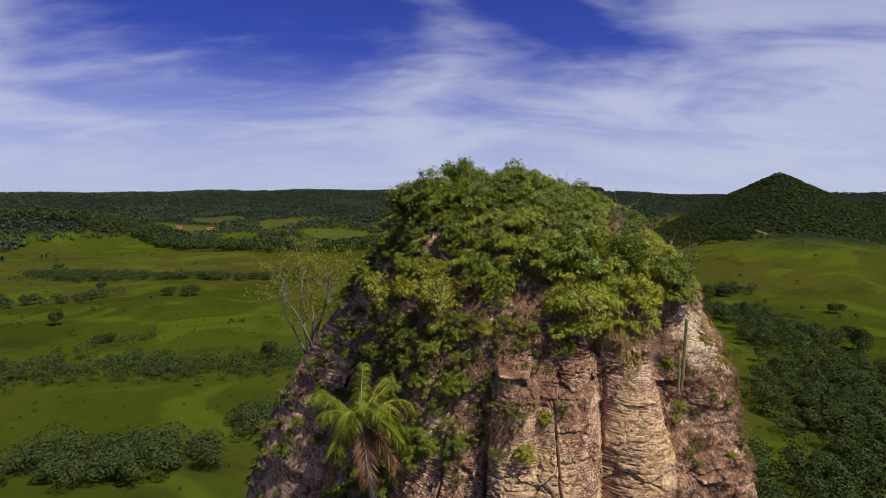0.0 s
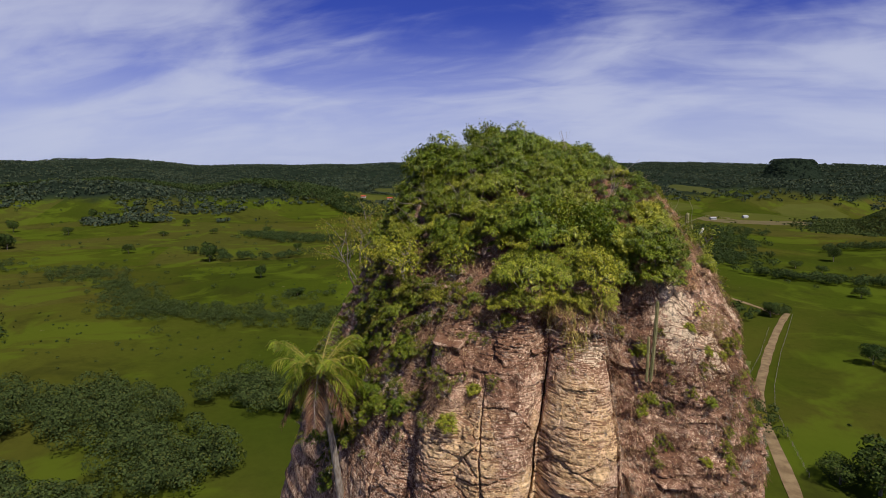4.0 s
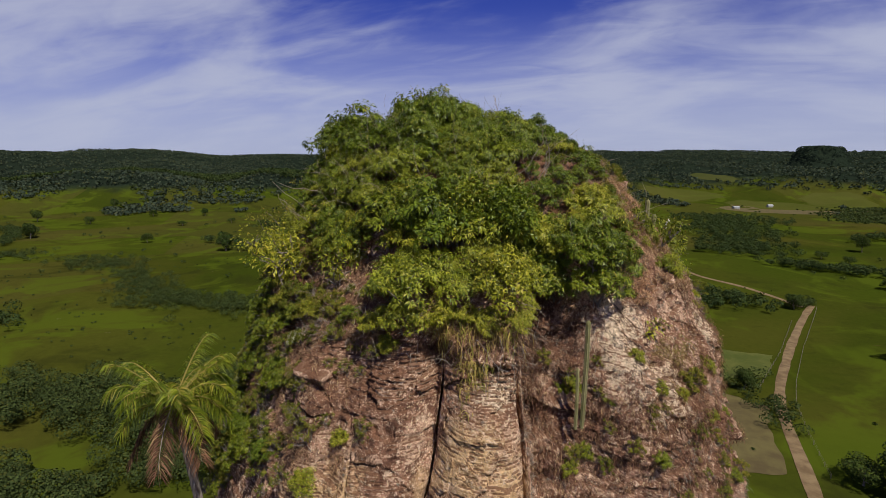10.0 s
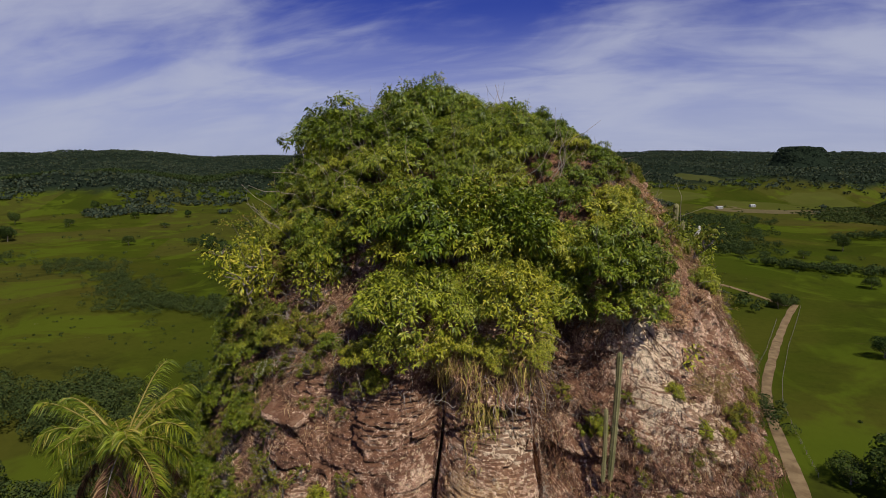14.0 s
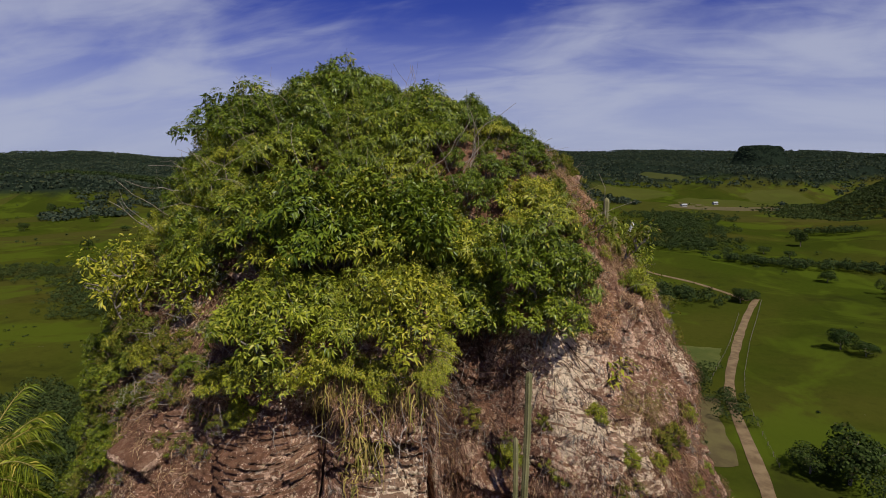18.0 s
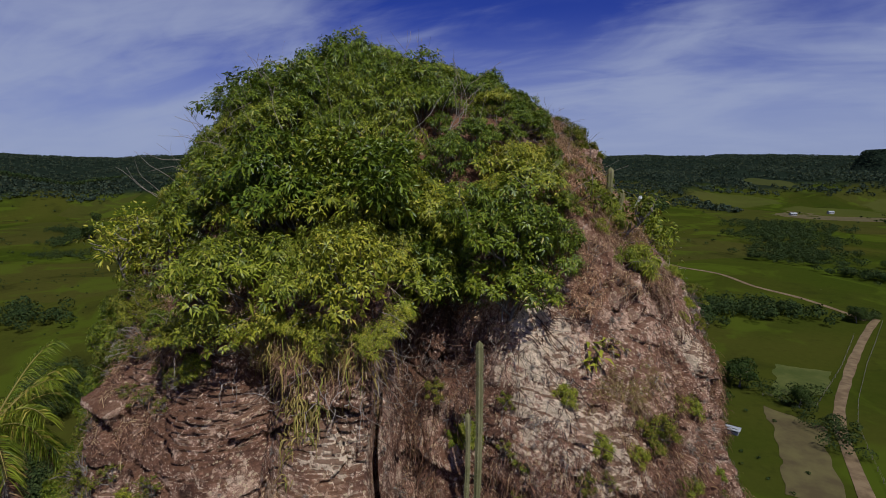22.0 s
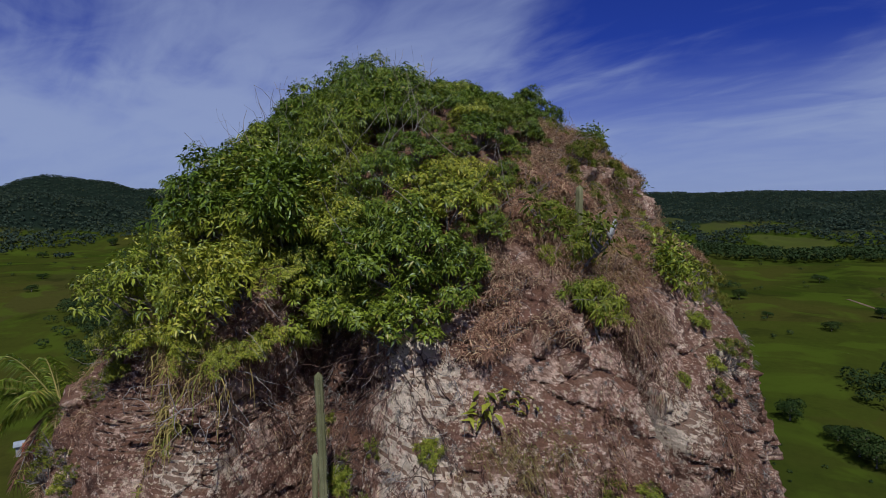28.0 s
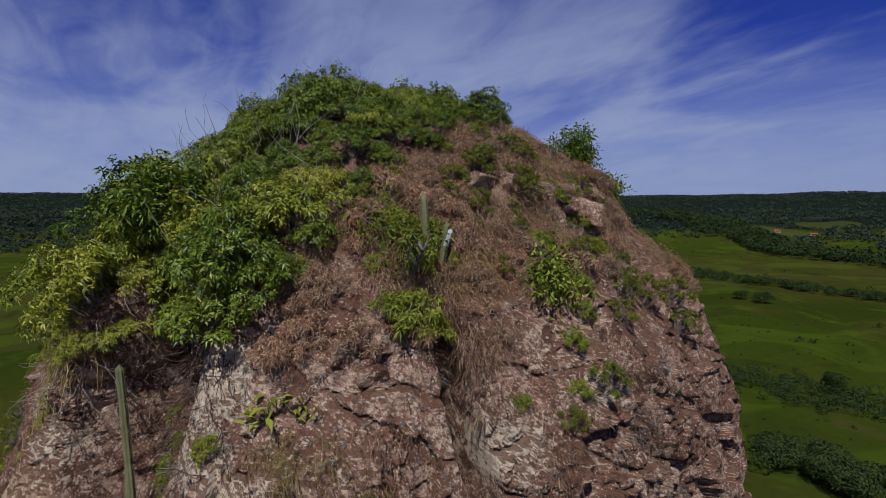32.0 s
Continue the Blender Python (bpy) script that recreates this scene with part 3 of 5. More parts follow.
# ---- the rock tower ----
ROCK_PHI = [-180, -150, -128, -105, -80, -62, -57, -49, -37, -15, 5, 25, 45, 65, 90, 125, 160]
ROCK_Z = [85.45, 85.1, 84.5, 83.5, 82.5, 81.5, 80.5, 79.0, 77.0, 74.0, 60.0, 36.0]
ROCK_R = [
    (0, 1.20, 3.00, 4.7, 5.4, 6.0, 6.5, 7.0, 7.5, 8.2, 11.5, 22.0),
    (0, 0.96, 2.40, 3.6, 4.3, 4.9, 5.5, 6.1, 6.7, 7.8, 10.0, 20.0),
    (0, 0.76, 1.90, 3.0, 3.8, 4.5, 5.1, 5.9, 6.5, 7.5, 9.5, 19.0),
    (0, 0.56, 1.40, 2.6, 3.5, 4.4, 5.3, 6.3, 6.9, 7.4, 9.5, 19.0),
    (0, 0.52, 1.30, 2.5, 3.5, 4.8, 5.4, 6.1, 6.6, 7.1, 9.2, 19.0),
    (0, 0.56, 1.40, 2.7, 3.8, 5.0, 5.5, 6.1, 6.7, 7.2, 9.2, 19.0),
    (0, 0.56, 1.40, 2.7, 3.4, 3.3, 3.7, 4.6, 5.8, 7.1, 9.2, 19.0),
    (0, 0.56, 1.40, 2.8, 3.5, 3.8, 4.4, 5.3, 6.2, 7.2, 9.2, 19.0),
    (0, 0.68, 1.70, 3.2, 4.4, 5.2, 5.7, 6.5, 7.1, 7.8, 9.6, 19.0),
    (0, 1.05, 2.10, 3.8, 4.7, 5.4, 5.9, 6.6, 7.1, 7.7, 9.8, 19.0),
    (0, 1.4, 2.5, 3.9, 4.6, 5.5, 6.1, 6.8, 7.3, 7.8, 10.0, 20.0),
    (0, 1.9, 3.15, 4.3, 4.9, 5.9, 6.75, 7.25, 7.7, 8.2, 11.0, 20.0),
    (0, 2.40, 3.9, 4.8, 5.3, 6.2, 7.1, 7.9, 8.5, 9.0, 12.0, 21.0),
    (0, 2.58, 4.3, 6.1, 6.85, 8.0, 8.7, 9.2, 9.8, 10.2, 12.5, 22.0),
    (0, 1.76, 4.40, 6.2, 7.2, 8.2, 8.9, 9.5, 10.0, 10.4, 12.5, 22.0),
    (0, 1.80, 4.50, 6.1, 7.1, 7.9, 8.7, 9.7, 10.7, 12.0, 16.0, 24.0),
    (0, 1.76, 4.40, 6.0, 7.0, 7.9, 8.8, 10.0, 11.4, 13.4, 18.5, 27.0),
]
# upright clefts: bearing, top, foot, half width in metres, depth, lean in degrees per metre down
CLEFTS = [(-79.5, 80.0, 60, 0.032, 0.3, -0.9), (-62.5, 80.3, 60, 0.06, 0.7, 0.0), (-97, 79.0, 60, 0.03, 0.15, 0.8), (-116, 79.0, 60, 0.09, 0.5, 0.5), (-128, 78.5, 60, 0.06, 0.4, 0.0),
          (-30, 79.6, 60, 0.06, 0.25, 1.0), (-4.0, 81.3, 60, 0.21, 2.6, 0.0), (22.5, 81.3, 60, 0.3, 2.8, 0.6), (8, 79.0, 60, 0.08, 0.3, -1.5), (42, 80, 60, 0.15, 0.5, 0.3)]


def rock_base(phi, z):
    """Radius of the tower at a bearing in degrees and a height."""
    phi, z = np.broadcast_arrays(np.asarray(phi, float), np.asarray(z, float))
    zs = np.array(ROCK_Z[::-1])
    R = np.stack([np.interp(z, zs, np.array(r[::-1], float)) for r in ROCK_R], 0)
    ks = np.array(ROCK_PHI + [ROCK_PHI[0] + 360], float)
    p = (phi - ks[0]) % 360 + ks[0]
    i = np.clip(np.searchsorted(ks, p, side="right") - 1, 0, len(ROCK_PHI) - 1)
    t = (p - ks[i]) / (ks[i + 1] - ks[i])
    t = t * t * (3 - 2 * t)
    j = (i + 1) % len(ROCK_PHI)
    a = np.take_along_axis(R, i[None], 0)[0]
    b = np.take_along_axis(R, j[None], 0)[0]
    return a * (1 - t) + b * t


def fracture(u, v, seed):
    """Blocks between cracks: distance from the nearest crack, three numbers of chance a block, and the place within it."""
    fu, fv = np.floor(u), np.floor(v)
    d1, d2 = np.full(u.shape, 9.0), np.full(u.shape, 9.0)
    ou, ov, cu, cv = (np.zeros(u.shape) for k in range(4))
    for i in (-1, 0, 1):
        for j in (-1, 0, 1):
            gu, gv = fu + i, fv + j
            du = u - gu - 0.1 - 0.8 * hash3(gu, gv, gu * 0 + seed)
            dv = v - gv - 0.1 - 0.8 * hash3(gu, gv, gu * 0 + seed + 1)
            d = du * du + dv * dv
            first = d < d1
            d2 = np.where(first, d1, np.minimum(d2, d))
            ou, ov, cu, cv = np.where(first, du, ou), np.where(first, dv, ov), np.where(first, gu, cu), np.where(first, gv, cv)
            d1 = np.where(first, d, d1)
    k = cu * 0 + seed
    return np.sqrt(d2) - np.sqrt(d1), hash3(cu, cv, k + 2), hash3(cu, cv, k + 3), hash3(cu, cv, k + 4), ou, ov


def rock_point(phi, z):
    """A place on the tower's worn surface."""
    phi, z = np.broadcast_arrays(np.asarray(phi, float), np.asarray(z, float))
    r = rock_base(phi, z)
    a = np.radians(phi)
    w = smooth(83.9, 85.4, z)
    ox, oy = CX - 1.1 * w, CY + 1.5 * w
    x, y = ox + r * np.cos(a), oy + r * np.sin(a)
    crag = smooth(83.4, 82.0, z) * (0.35 + 0.65 * smooth(81.9, 80.9, z + 0.9 * smooth(-42, -25, phi) * smooth(60, 30, phi)))
    arc = a * 6.3
    wob = fbm(x * 0.7, y * 0.7, z * 0.7, 3)
    wob2 = fbm(x * 0.7 + 5, y * 0.7, z * 0.9, 3)
    fine = fbm(x / 0.3, y / 0.3, z / 0.25, 3)
    deep = smooth(0.3, 0.65, vnoise(x * 0.9, y * 0.9, z * 0.9))
    slabs = smooth(-52, -64, phi) * smooth(80.2, 79.0, z)
    massive = smooth(-47, -41, phi) * smooth(20, 12, phi) * smooth(79.5, 80.2, z)
    e, h1, h2, h3, ou, ov = fracture(arc / 0.95 + 1.2 * wob + 0.25 * fine, z / 0.62 + 1.2 * wob2 + 0.2 * fine, 11)
    d = (1 - 0.7 * slabs) * (1 - 0.45 * massive) * (0.3 * (h1 - 0.5) + 0.34 * ((h2 - 0.5) * ou + (h3 - 0.6) * ov)) - 0.14 * (1 - 0.5 * slabs) * deep * smooth(0.08, 0.0, e)
    e, h1, h2, h3, ou, ov = fracture(arc / 0.3 + 2.0 * wob + 0.6 * fine, z / (0.2 - 0.07 * slabs) + 2.0 * wob2 + 0.4 * fine, 31)
    d = d + (1 - 0.82 * slabs) * (1 - 0.7 * massive) * (0.085 * (h1 - 0.5) + 0.15 * ((h2 - 0.5) * ou + (h3 - 0.6) * ov)) - 0.06 * (1 - 0.85 * slabs) * (1 - 0.5 * massive) * (0.3 + 0.7 * deep) * smooth(0.13, 0.0, e)
    lay = z * 4.6 + 2.6 * fbm(x * 0.35, y * 0.35, z * 0.25, 3)
    tri = np.abs(lay - np.floor(lay) - 0.5) * 2
    d = d - 0.035 * slabs * deep * smooth(0.16, 0.0, tri)
    lay = z * 11.5 + 5.5 * fbm(x * 0.35, y * 0.35, z * 0.25, 3) + 0.8 * fine
    d = d - 0.03 * slabs * smooth(0.35, 0.6, vnoise(x * 1.1 + 7, y * 1.1, z * 2.0)) * smooth(0.3, 0.0, np.abs(lay - np.floor(lay) - 0.5) * 2)
    d = d + 0.5 * fbm(x / 1.9, y / 1.9, z / 2.4, 2) + 0.05 * fine + 0.06 * fbm(x / 0.1, y / 0.1, z / 0.08, 2)
    for p0, zt, zf, hw, depth, lean in CLEFTS:
        c = (phi - p0 - lean * (zt - z) + 4 * fbm(z * 0.6, p0 * 1.0, 0.5, 4) + 180) % 360 - 180
        across = np.abs(np.radians(c)) * 6.5
        d = d - depth * smooth(zt + 0.2, zt - 0.9, z) * smooth(hw * 1.3, hw * 0.65, across)
    # the blocks round off towards the clefts between them
    for p0, hw, depth in ((-80.5, 0.45, 0.85), (-60.5, 0.35, 0.5), (-101, 0.5, 0.35), (-117, 0.5, 0.45)):
        across = np.radians(phi - p0 - 0.9 * (80 - z) * (-1 if p0 == -80.5 else 0) * 0.5) * 6.0
        d = d - depth * smooth(81.0, 80.0, z) * np.exp(-np.abs(across / hw) ** 1.3)
    hole = 0.75 * np.exp(-(np.radians(phi - 43) * 5.4 / 0.26) ** 2 - ((z - 82.4) / 0.26) ** 2)
    r2 = np.maximum(r - hole + d * crag + 0.3 * fbm(x / 0.9, y / 0.9, z / 0.9, 3) * (1 - crag) * smooth(0, 1.5, r), 0)
    zz = z + (0.45 * fbm(x / 1.3, y / 1.3, 3.3, 3)) * (1 - crag)
    return np.stack([ox + r2 * np.cos(a), oy + r2 * np.sin(a), zz], -1)


def build_rock():
    """The tower: a summit slope and the buttresses that the clefts part from one another."""
    root = new("rock_tower")
    phi = np.concatenate([np.linspace(-185, -135, 150, endpoint=False), np.linspace(-135, 72, 1180, endpoint=False), np.linspace(72, 175, 80, endpoint=False)])
    zz = np.concatenate([np.linspace(85.45, 83.5, 40, endpoint=False), np.linspace(83.5, 74.5, 350, endpoint=False), np.linspace(74.5, 66, 50, endpoint=False), np.linspace(66, 36, 20)])
    P, Z = np.meshgrid(np.append(phi, phi[0] + 360), zz, indexing="xy")
    V = rock_point(P, Z)
    cut = int(np.argmin(np.abs(zz - 82.3)))

    def piece(name, r0, r1, c0, c1, label=""):
        v = V[r0:r1 + 1, c0:c1 + 1]
        h, w = v.shape[:2]
        i, j = np.meshgrid(np.arange(h - 1), np.arange(w - 1), indexing="ij")
        f = np.stack([i * w + j, (i + 1) * w + j, (i + 1) * w + j + 1, i * w + j + 1], -1).reshape(-1, 4)
        mesh_object(name, v.reshape(-1, 3), f, M_ROCK, root, label, True)

    piece("summit", 0, cut, 0, len(phi), "brown soil and rock slope of the summit")
    stops = [0] + [int(np.argmin(np.abs(phi - q))) for q in (-128, -116, -97, -79.5, -62.5, -46, -30, 0, 30, 42, 100)] + [len(phi)]
    for c0, c1 in zip(stops, stops[1:]):
        piece("buttress", cut, len(zz) - 1, c0, c1)
    tagged(root, "tall weathered sandstone tower, brown and cream, with cracks and lichen", "rock tower")
    return phi, zz, V


GRID_PHI, GRID_Z, GRID_V = build_rock()


def rock_at(phi, z):
    """The vertex of the built tower nearest to a bearing and a height."""
    p = (phi + 185.0) % 360.0 - 185.0
    return GRID_V[int(np.argmin(np.abs(GRID_Z - z))), int(np.argmin(np.abs(GRID_PHI - p)))]


# ---- plants on the rock ----
def stem_paths(rng, tips, base_spread=0.12, r0=0.02):
    paths, radii = [], []
    for tip in tips:
        b = np.array([rng.normal() * base_spread, rng.normal() * base_spread, -0.25])
        mid = b * 0.45 + tip * 0.45 + np.array([rng.normal() * 0.08, rng.normal() * 0.08, 0.12])
        t = np.linspace(0, 1, 6)[:, None]
        p = (1 - t) ** 2 * b + 2 * t * (1 - t) * mid + t ** 2 * tip
        p[1:-1] += rng.normal(size=(4, 3)) * 0.02
        paths.append(p)
        radii.append(np.linspace(r0, r0 * 0.25, 6) * rng.uniform(0.7, 1.3))
    return paths, radii


def make_shrub(name, label, category, seed, size, height, lobes, tips, leaves, length, width, material, droop=0.35, seeds=0, stems=16, loose=0.5):
    """A shrub: stems, foliage of single leaves on the twig tips of several uneven lobes, and pale seed heads on some kinds."""
    rng = np.random.default_rng(seed)
    root = new(name)
    ang = np.arange(lobes) * 2.4 + rng.uniform(0, 6)
    rr = size * 0.85 * np.sqrt((np.arange(lobes) + 0.3) / lobes) * rng.uniform(0.8, 1.2, lobes)
    lc = np.stack([rr * np.cos(ang), rr * np.sin(ang), height * (0.78 - 0.5 * (rr / size) ** 2) * rng.uniform(0.6, 1.15, lobes)], -1)
    ls = size * rng.uniform(0.14, 0.31, lobes)
    which = rng.integers(0, lobes, tips)
    u = rng.normal(size=(tips, 3))
    u /= np.linalg.norm(u, axis=1)[:, None]
    u[:, 2] = np.where(u[:, 2] < -0.3, -u[:, 2], u[:, 2])
    rad = loose + (1.4 - loose) * rng.random(tips) ** 1.15
    c = lc[which] + u * (rad * ls[which])[:, None] * np.array([1, 1, 0.8])
    n = tips * leaves
    k = np.repeat(np.arange(tips), leaves)
    axis = u * 0.65 + lc[which] * np.array([0.3, 0.3, 0.0]) + np.array([0, 0, 0.55]) + rng.normal(size=(tips, 3)) * 0.5
    axis /= np.linalg.norm(axis, axis=1)[:, None]
    spread = rng.normal(size=(n, 3))
    around = spread - axis[k] * np.sum(spread * axis[k], axis=1)[:, None]
    around /= np.linalg.norm(around, axis=1)[:, None] + 1e-9
    way = around + axis[k] * rng.uniform(-0.1, 0.6, n)[:, None]
    base = c[k] + axis[k] * (length * rng.uniform(-0.5, 0.5, n))[:, None] + around * length * 0.12
    side = np.cross(axis[k], around) + rng.normal(size=(n, 3)) * 0.2
    L = length * rng.uniform(0.6, 1.25, n)
    v, f = blades(base, way, side, L, width * rng.uniform(0.75, 1.3, n), droop, 0.18)
    sp, sr = stem_paths(rng, c[rng.choice(tips, min(stems, tips), replace=False)])
    twv, twf = tubes(sp, sr)
    tagged(mesh_object("stem", twv, twf, M_BARK, root), kind="stuff")
    tagged(mesh_object("foliage", v, f, material, root), kind="stuff")
    if seeds:
        s = rng.choice(tips, seeds, replace=False)
        kk = np.repeat(s, 8)
        m = len(kk)
        b = c[kk] + u[kk] * 0.08 + rng.normal(size=(m, 3)) * 0.035
        v, f = blades(b, rng.normal(size=(m, 3)) + [0, 0, 0.6], rng.normal(size=(m, 3)), np.full(m, 0.05), np.full(m, 0.045), 0.05)
        tagged(mesh_object("seed_head", v, f, M_SEED, root, "pale cream seed heads"), kind="stuff")
    tagged(root, label, category)
    return root


LANCE = "bushy yellow-green shrub with drooping lance-shaped leaves"
GLOSSY = "dense glossy dark green shrub with long narrow leaves"
SHRUBS = {
    "dark1": lambda: make_shrub("evergreen_shrub", GLOSSY, "shrub", 11, 0.85, 1.1, 18, 520, 9, 0.1, 0.029, M_LEAF_DARK, 0.35, 0, 24, 0.66),
    "dark2": lambda: make_shrub("evergreen_shrub", GLOSSY, "shrub", 12, 0.75, 1.0, 15, 440, 9, 0.094, 0.029, M_LEAF_DARK, 0.35, 0, 24, 0.66),
    "dark3": lambda: make_shrub("evergreen_shrub", GLOSSY, "shrub", 14, 0.9, 1.2, 20, 520, 9, 0.115, 0.026, M_LEAF_DARK, 0.6, 0, 24, 0.66),
    "yel1": lambda: make_shrub("lance_leaved_shrub", LANCE, "shrub", 21, 0.85, 1.0, 18, 500, 9, 0.104, 0.026, M_LEAF_YELLOW, 0.45, 0, 24, 0.66),
    "yel2": lambda: make_shrub("lance_leaved_shrub", LANCE, "shrub", 22, 0.7, 0.9, 15, 420, 9, 0.096, 0.026, M_LEAF_YELLOW, 0.4, 0, 24, 0.66),
    "yel3": lambda: make_shrub("lance_leaved_shrub", LANCE, "shrub", 24, 0.9, 0.95, 20, 500, 9, 0.115, 0.024, M_LEAF_YELLOW, 0.6, 0, 24, 0.66),
    "olive1": lambda: make_shrub("flowering_shrub", "olive green shrub dotted with pale cream seed heads", "shrub", 31, 0.8, 1.0, 11, 480, 9, 0.075, 0.032, M_LEAF_OLIVE, 0.2, 75, 18, 0.35),
    "olive2": lambda: make_shrub("shrub", "open olive green shrub with thin grey stems", "shrub", 32, 0.8, 1.0, 10, 300, 8, 0.085, 0.03, M_LEAF_OLIVE, 0.25, 0, 30, 0.25),
    "sparse": lambda: make_shrub("twiggy_bush", "sparse twiggy grey-green shrub on dry soil", "shrub", 41, 0.6, 0.7, 8, 130, 7, 0.07, 0.024, M_LEAF_OLIVE, 0.2, 0, 40, 0.2),
    "fern": lambda: make_shrub("dead_fern_clump", "dead reddish brown fern clump on the dry slope", "dead fern", 61, 0.42, 0.34, 9, 150, 8, 0.12, 0.011, M_DRY, 0.5, 0, 26, 0.3),
    "bright": lambda: make_shrub("shrub", "low bright yellow-green shrub growing from a ledge", "shrub", 51, 0.5, 0.42, 9, 190, 8, 0.12, 0.022, M_LEAF_BRIGHT, 0.5, 0, 14, 0.2),
}
made_plants = {}


def plant(kind, m, group=""):
    """The first plant of a kind is built, the next are copies of it."""
    if kind in made_plants:
        ob = copy_thing(made_plants[kind], m)
    else:
        ob = made_plants[kind] = SHRUBS[kind]()
        ob.matrix_basis = m
    if group:
        ob["group"] = group
    return ob


def on_rock(phi, z, size, rng, tip=0.35, sink=0.05):
    """A pose on the tower: upright, turned by chance, leaning outwards a little."""
    p = rock_at(phi, z)
    a = radians(phi)
    out = Vector((math.cos(a), math.sin(a), 0))
    up = (Vector((0, 0, 1)) + out * tip).normalized()
    q = up.to_track_quat('Z', 'Y').to_matrix().to_4x4()
    s = Matrix.Diagonal((size, size, size * rng.uniform(0.85, 1.15), 1))
    return Matrix.Translation(Vector(p) - out * sink) @ q @ Matrix.Rotation(rng.uniform(0, 6.28), 4, 'Z') @ s


rng = np.random.default_rng(5)


def kind_at(phi, z, f):
    """Which shrub grows where: dark ones on top and at the back, yellow-green before, olive towards the valley."""
    patch_of = float(vnoise(phi / 16, z / 0.9, 6.6))
    if z > 83.7 or phi < -190:
        return ("dark1", "dark2", "dark3", "yel1")[int(f * 3.4)]
    if phi > -48:
        return ("dark2", "yel1", "dark3", "yel3", "dark1")[int(f * 5)]
    if phi > -100:
        return ("yel1", "yel2", "yel3")[int(f * 3)] if patch_of < 0.62 - 0.12 * (z - 82) else ("dark1", "dark3", "dark2")[int(f * 3)]
    if phi > -130:
        return ("olive1", "yel2", "olive1", "dark2", "olive2")[int(f * 5)] if z < 82.8 else ("dark2", "yel1", "dark3", "olive1")[int(f * 4)]
    return ("olive2", "dark2", "olive1", "yel2", "olive2", "sparse")[int(f * 6)] if z < 83 else ("dark1", "dark2", "yel2")[int(f * 3)]


# evergreen thicket over the crown, scattered with even gaps
tries = 7000
tz, tphi = 80.4 + 5.0 * rng.random(tries), rng.uniform(-225, 75, tries)
tp = rock_point(tphi, tz)
rim = np.interp(tz, [80.5, 81.0, 81.5, 82.0, 82.5, 83.2, 84.0, 84.5, 85.0], [-95, -46, -32, -25, -20, -12, 0, 18, 52])
fit_for = (tphi < rim) & ~((tphi > -132) & (tphi < -100) & (tz < 81.9) & (rng.random(tries) < 0.8)) & ~((np.abs(tphi + 91) < 7) & (np.abs(tz - 82.9) < 0.5)) & ~((tphi < -205) & (tz < 82))
spots = np.zeros((0, 3))
for phi, z, p in zip(tphi[fit_for], tz[fit_for], tp[fit_for]):
    gap = 0.5 if z < 81.2 else rng.uniform(0.52, 0.9)
    if len(spots) and np.min(np.sum((spots - p) ** 2, axis=1)) < gap * gap:
        continue
    spots = np.vstack([spots, p])
    size = rng.uniform(0.55, 1.15)
    if z < 81.1:
        size *= 0.72
    if -178 < phi < -113 and 81.9 < z < 83.8:
        size *= 0.66
    if z > 84.0:
        size *= 1.08 if phi < -113 else 1.2 if phi < -40 else 0.72
    plant(kind_at(phi, z, rng.random()), on_rock(phi, z, size, rng, 0.7 if -70 < phi < -47 and z < 82.6 else 0.3), "thicket on the rock")

# taller shrubs at the front of the thicket and on its top
for phi, z, s, kind in ((-80, 82.25, 1.6, "dark2"), (-84, 82.5, 1.25, "dark1"), (125, 84.6, 1.3, "dark1"), (150, 84.7, 1.1, "dark2"), (100, 84.4, 1.1, "dark2"), (5, 84.3, 0.6, "olive2"), (-8, 84.2, 0.7, "yel2"), (14, 84.0, 0.55, "dark2"), (-84, 82.3, 1.35, "dark1"), (-94, 82.4, 1.45, "dark3"), (-103, 82.5, 1.3, "dark1"), (-72, 82.4, 1.2, "yel1"), (-120, 85.0, 1.1, "dark1"), (120, 85.25, 0.85, "dark2"), (172, 84.2, 1.75, "dark1"), (-174, 84.3, 1.6, "dark2"), (160, 84.3, 1.65, "dark1"), (158, 83.2, 1.2, "dark1"), (166, 82.6, 1.1, "dark2"), (150, 83.5, 1.2, "dark3"), (158, 82.0, 1.1, "olive2"), (172, 82.3, 1.0, "dark2"), (162, 81.2, 1.1, "olive1"), (152, 84.2, 1.0, "dark2"),
                        (30, 85.0, 0.72, "dark2"), (45, 84.9, 0.7, "dark1"), (38, 85.1, 0.5, "dark2"), (16, 85.1, 0.6, "dark1"), (62, 84.9, 0.75, "dark2"), (80, 84.8, 0.7, "dark1"), (100, 84.9, 0.7, "dark2"), (15, 84.9, 0.45, "dark2"), (-40, 85.1, 0.9, "dark3")):
    plant(kind, on_rock(phi, z, s, rng, 0.15), "thicket on the rock")
# low scrub closing the slope below the top towards the valley
low = np.random.default_rng(58)
for i in range(95):
    phi, z = low.uniform(-182, -108), low.uniform(81.7, 84.0)
    plant(("dark2", "olive2", "yel2", "olive1", "dark1")[int(low.random() * 5)], on_rock(phi, z, low.uniform(0.5, 0.75), low, 0.4), "thicket on the rock")
# shrubs hanging over the dark recess
for phi, z, s in ((-59, 81.9, 0.8), (-55, 82.0, 0.9), (-51, 81.9, 0.85), (-47, 81.8, 0.75), (-57, 82.4, 0.9), (-49, 82.3, 0.9), (-44, 82.0, 0.7), (-53, 81.5, 0.65)):
    plant(("dark2", "yel2", "dark3")[int(rng.random() * 3)], on_rock(phi, z, s, rng, 1.0, -0.25), "thicket on the rock")
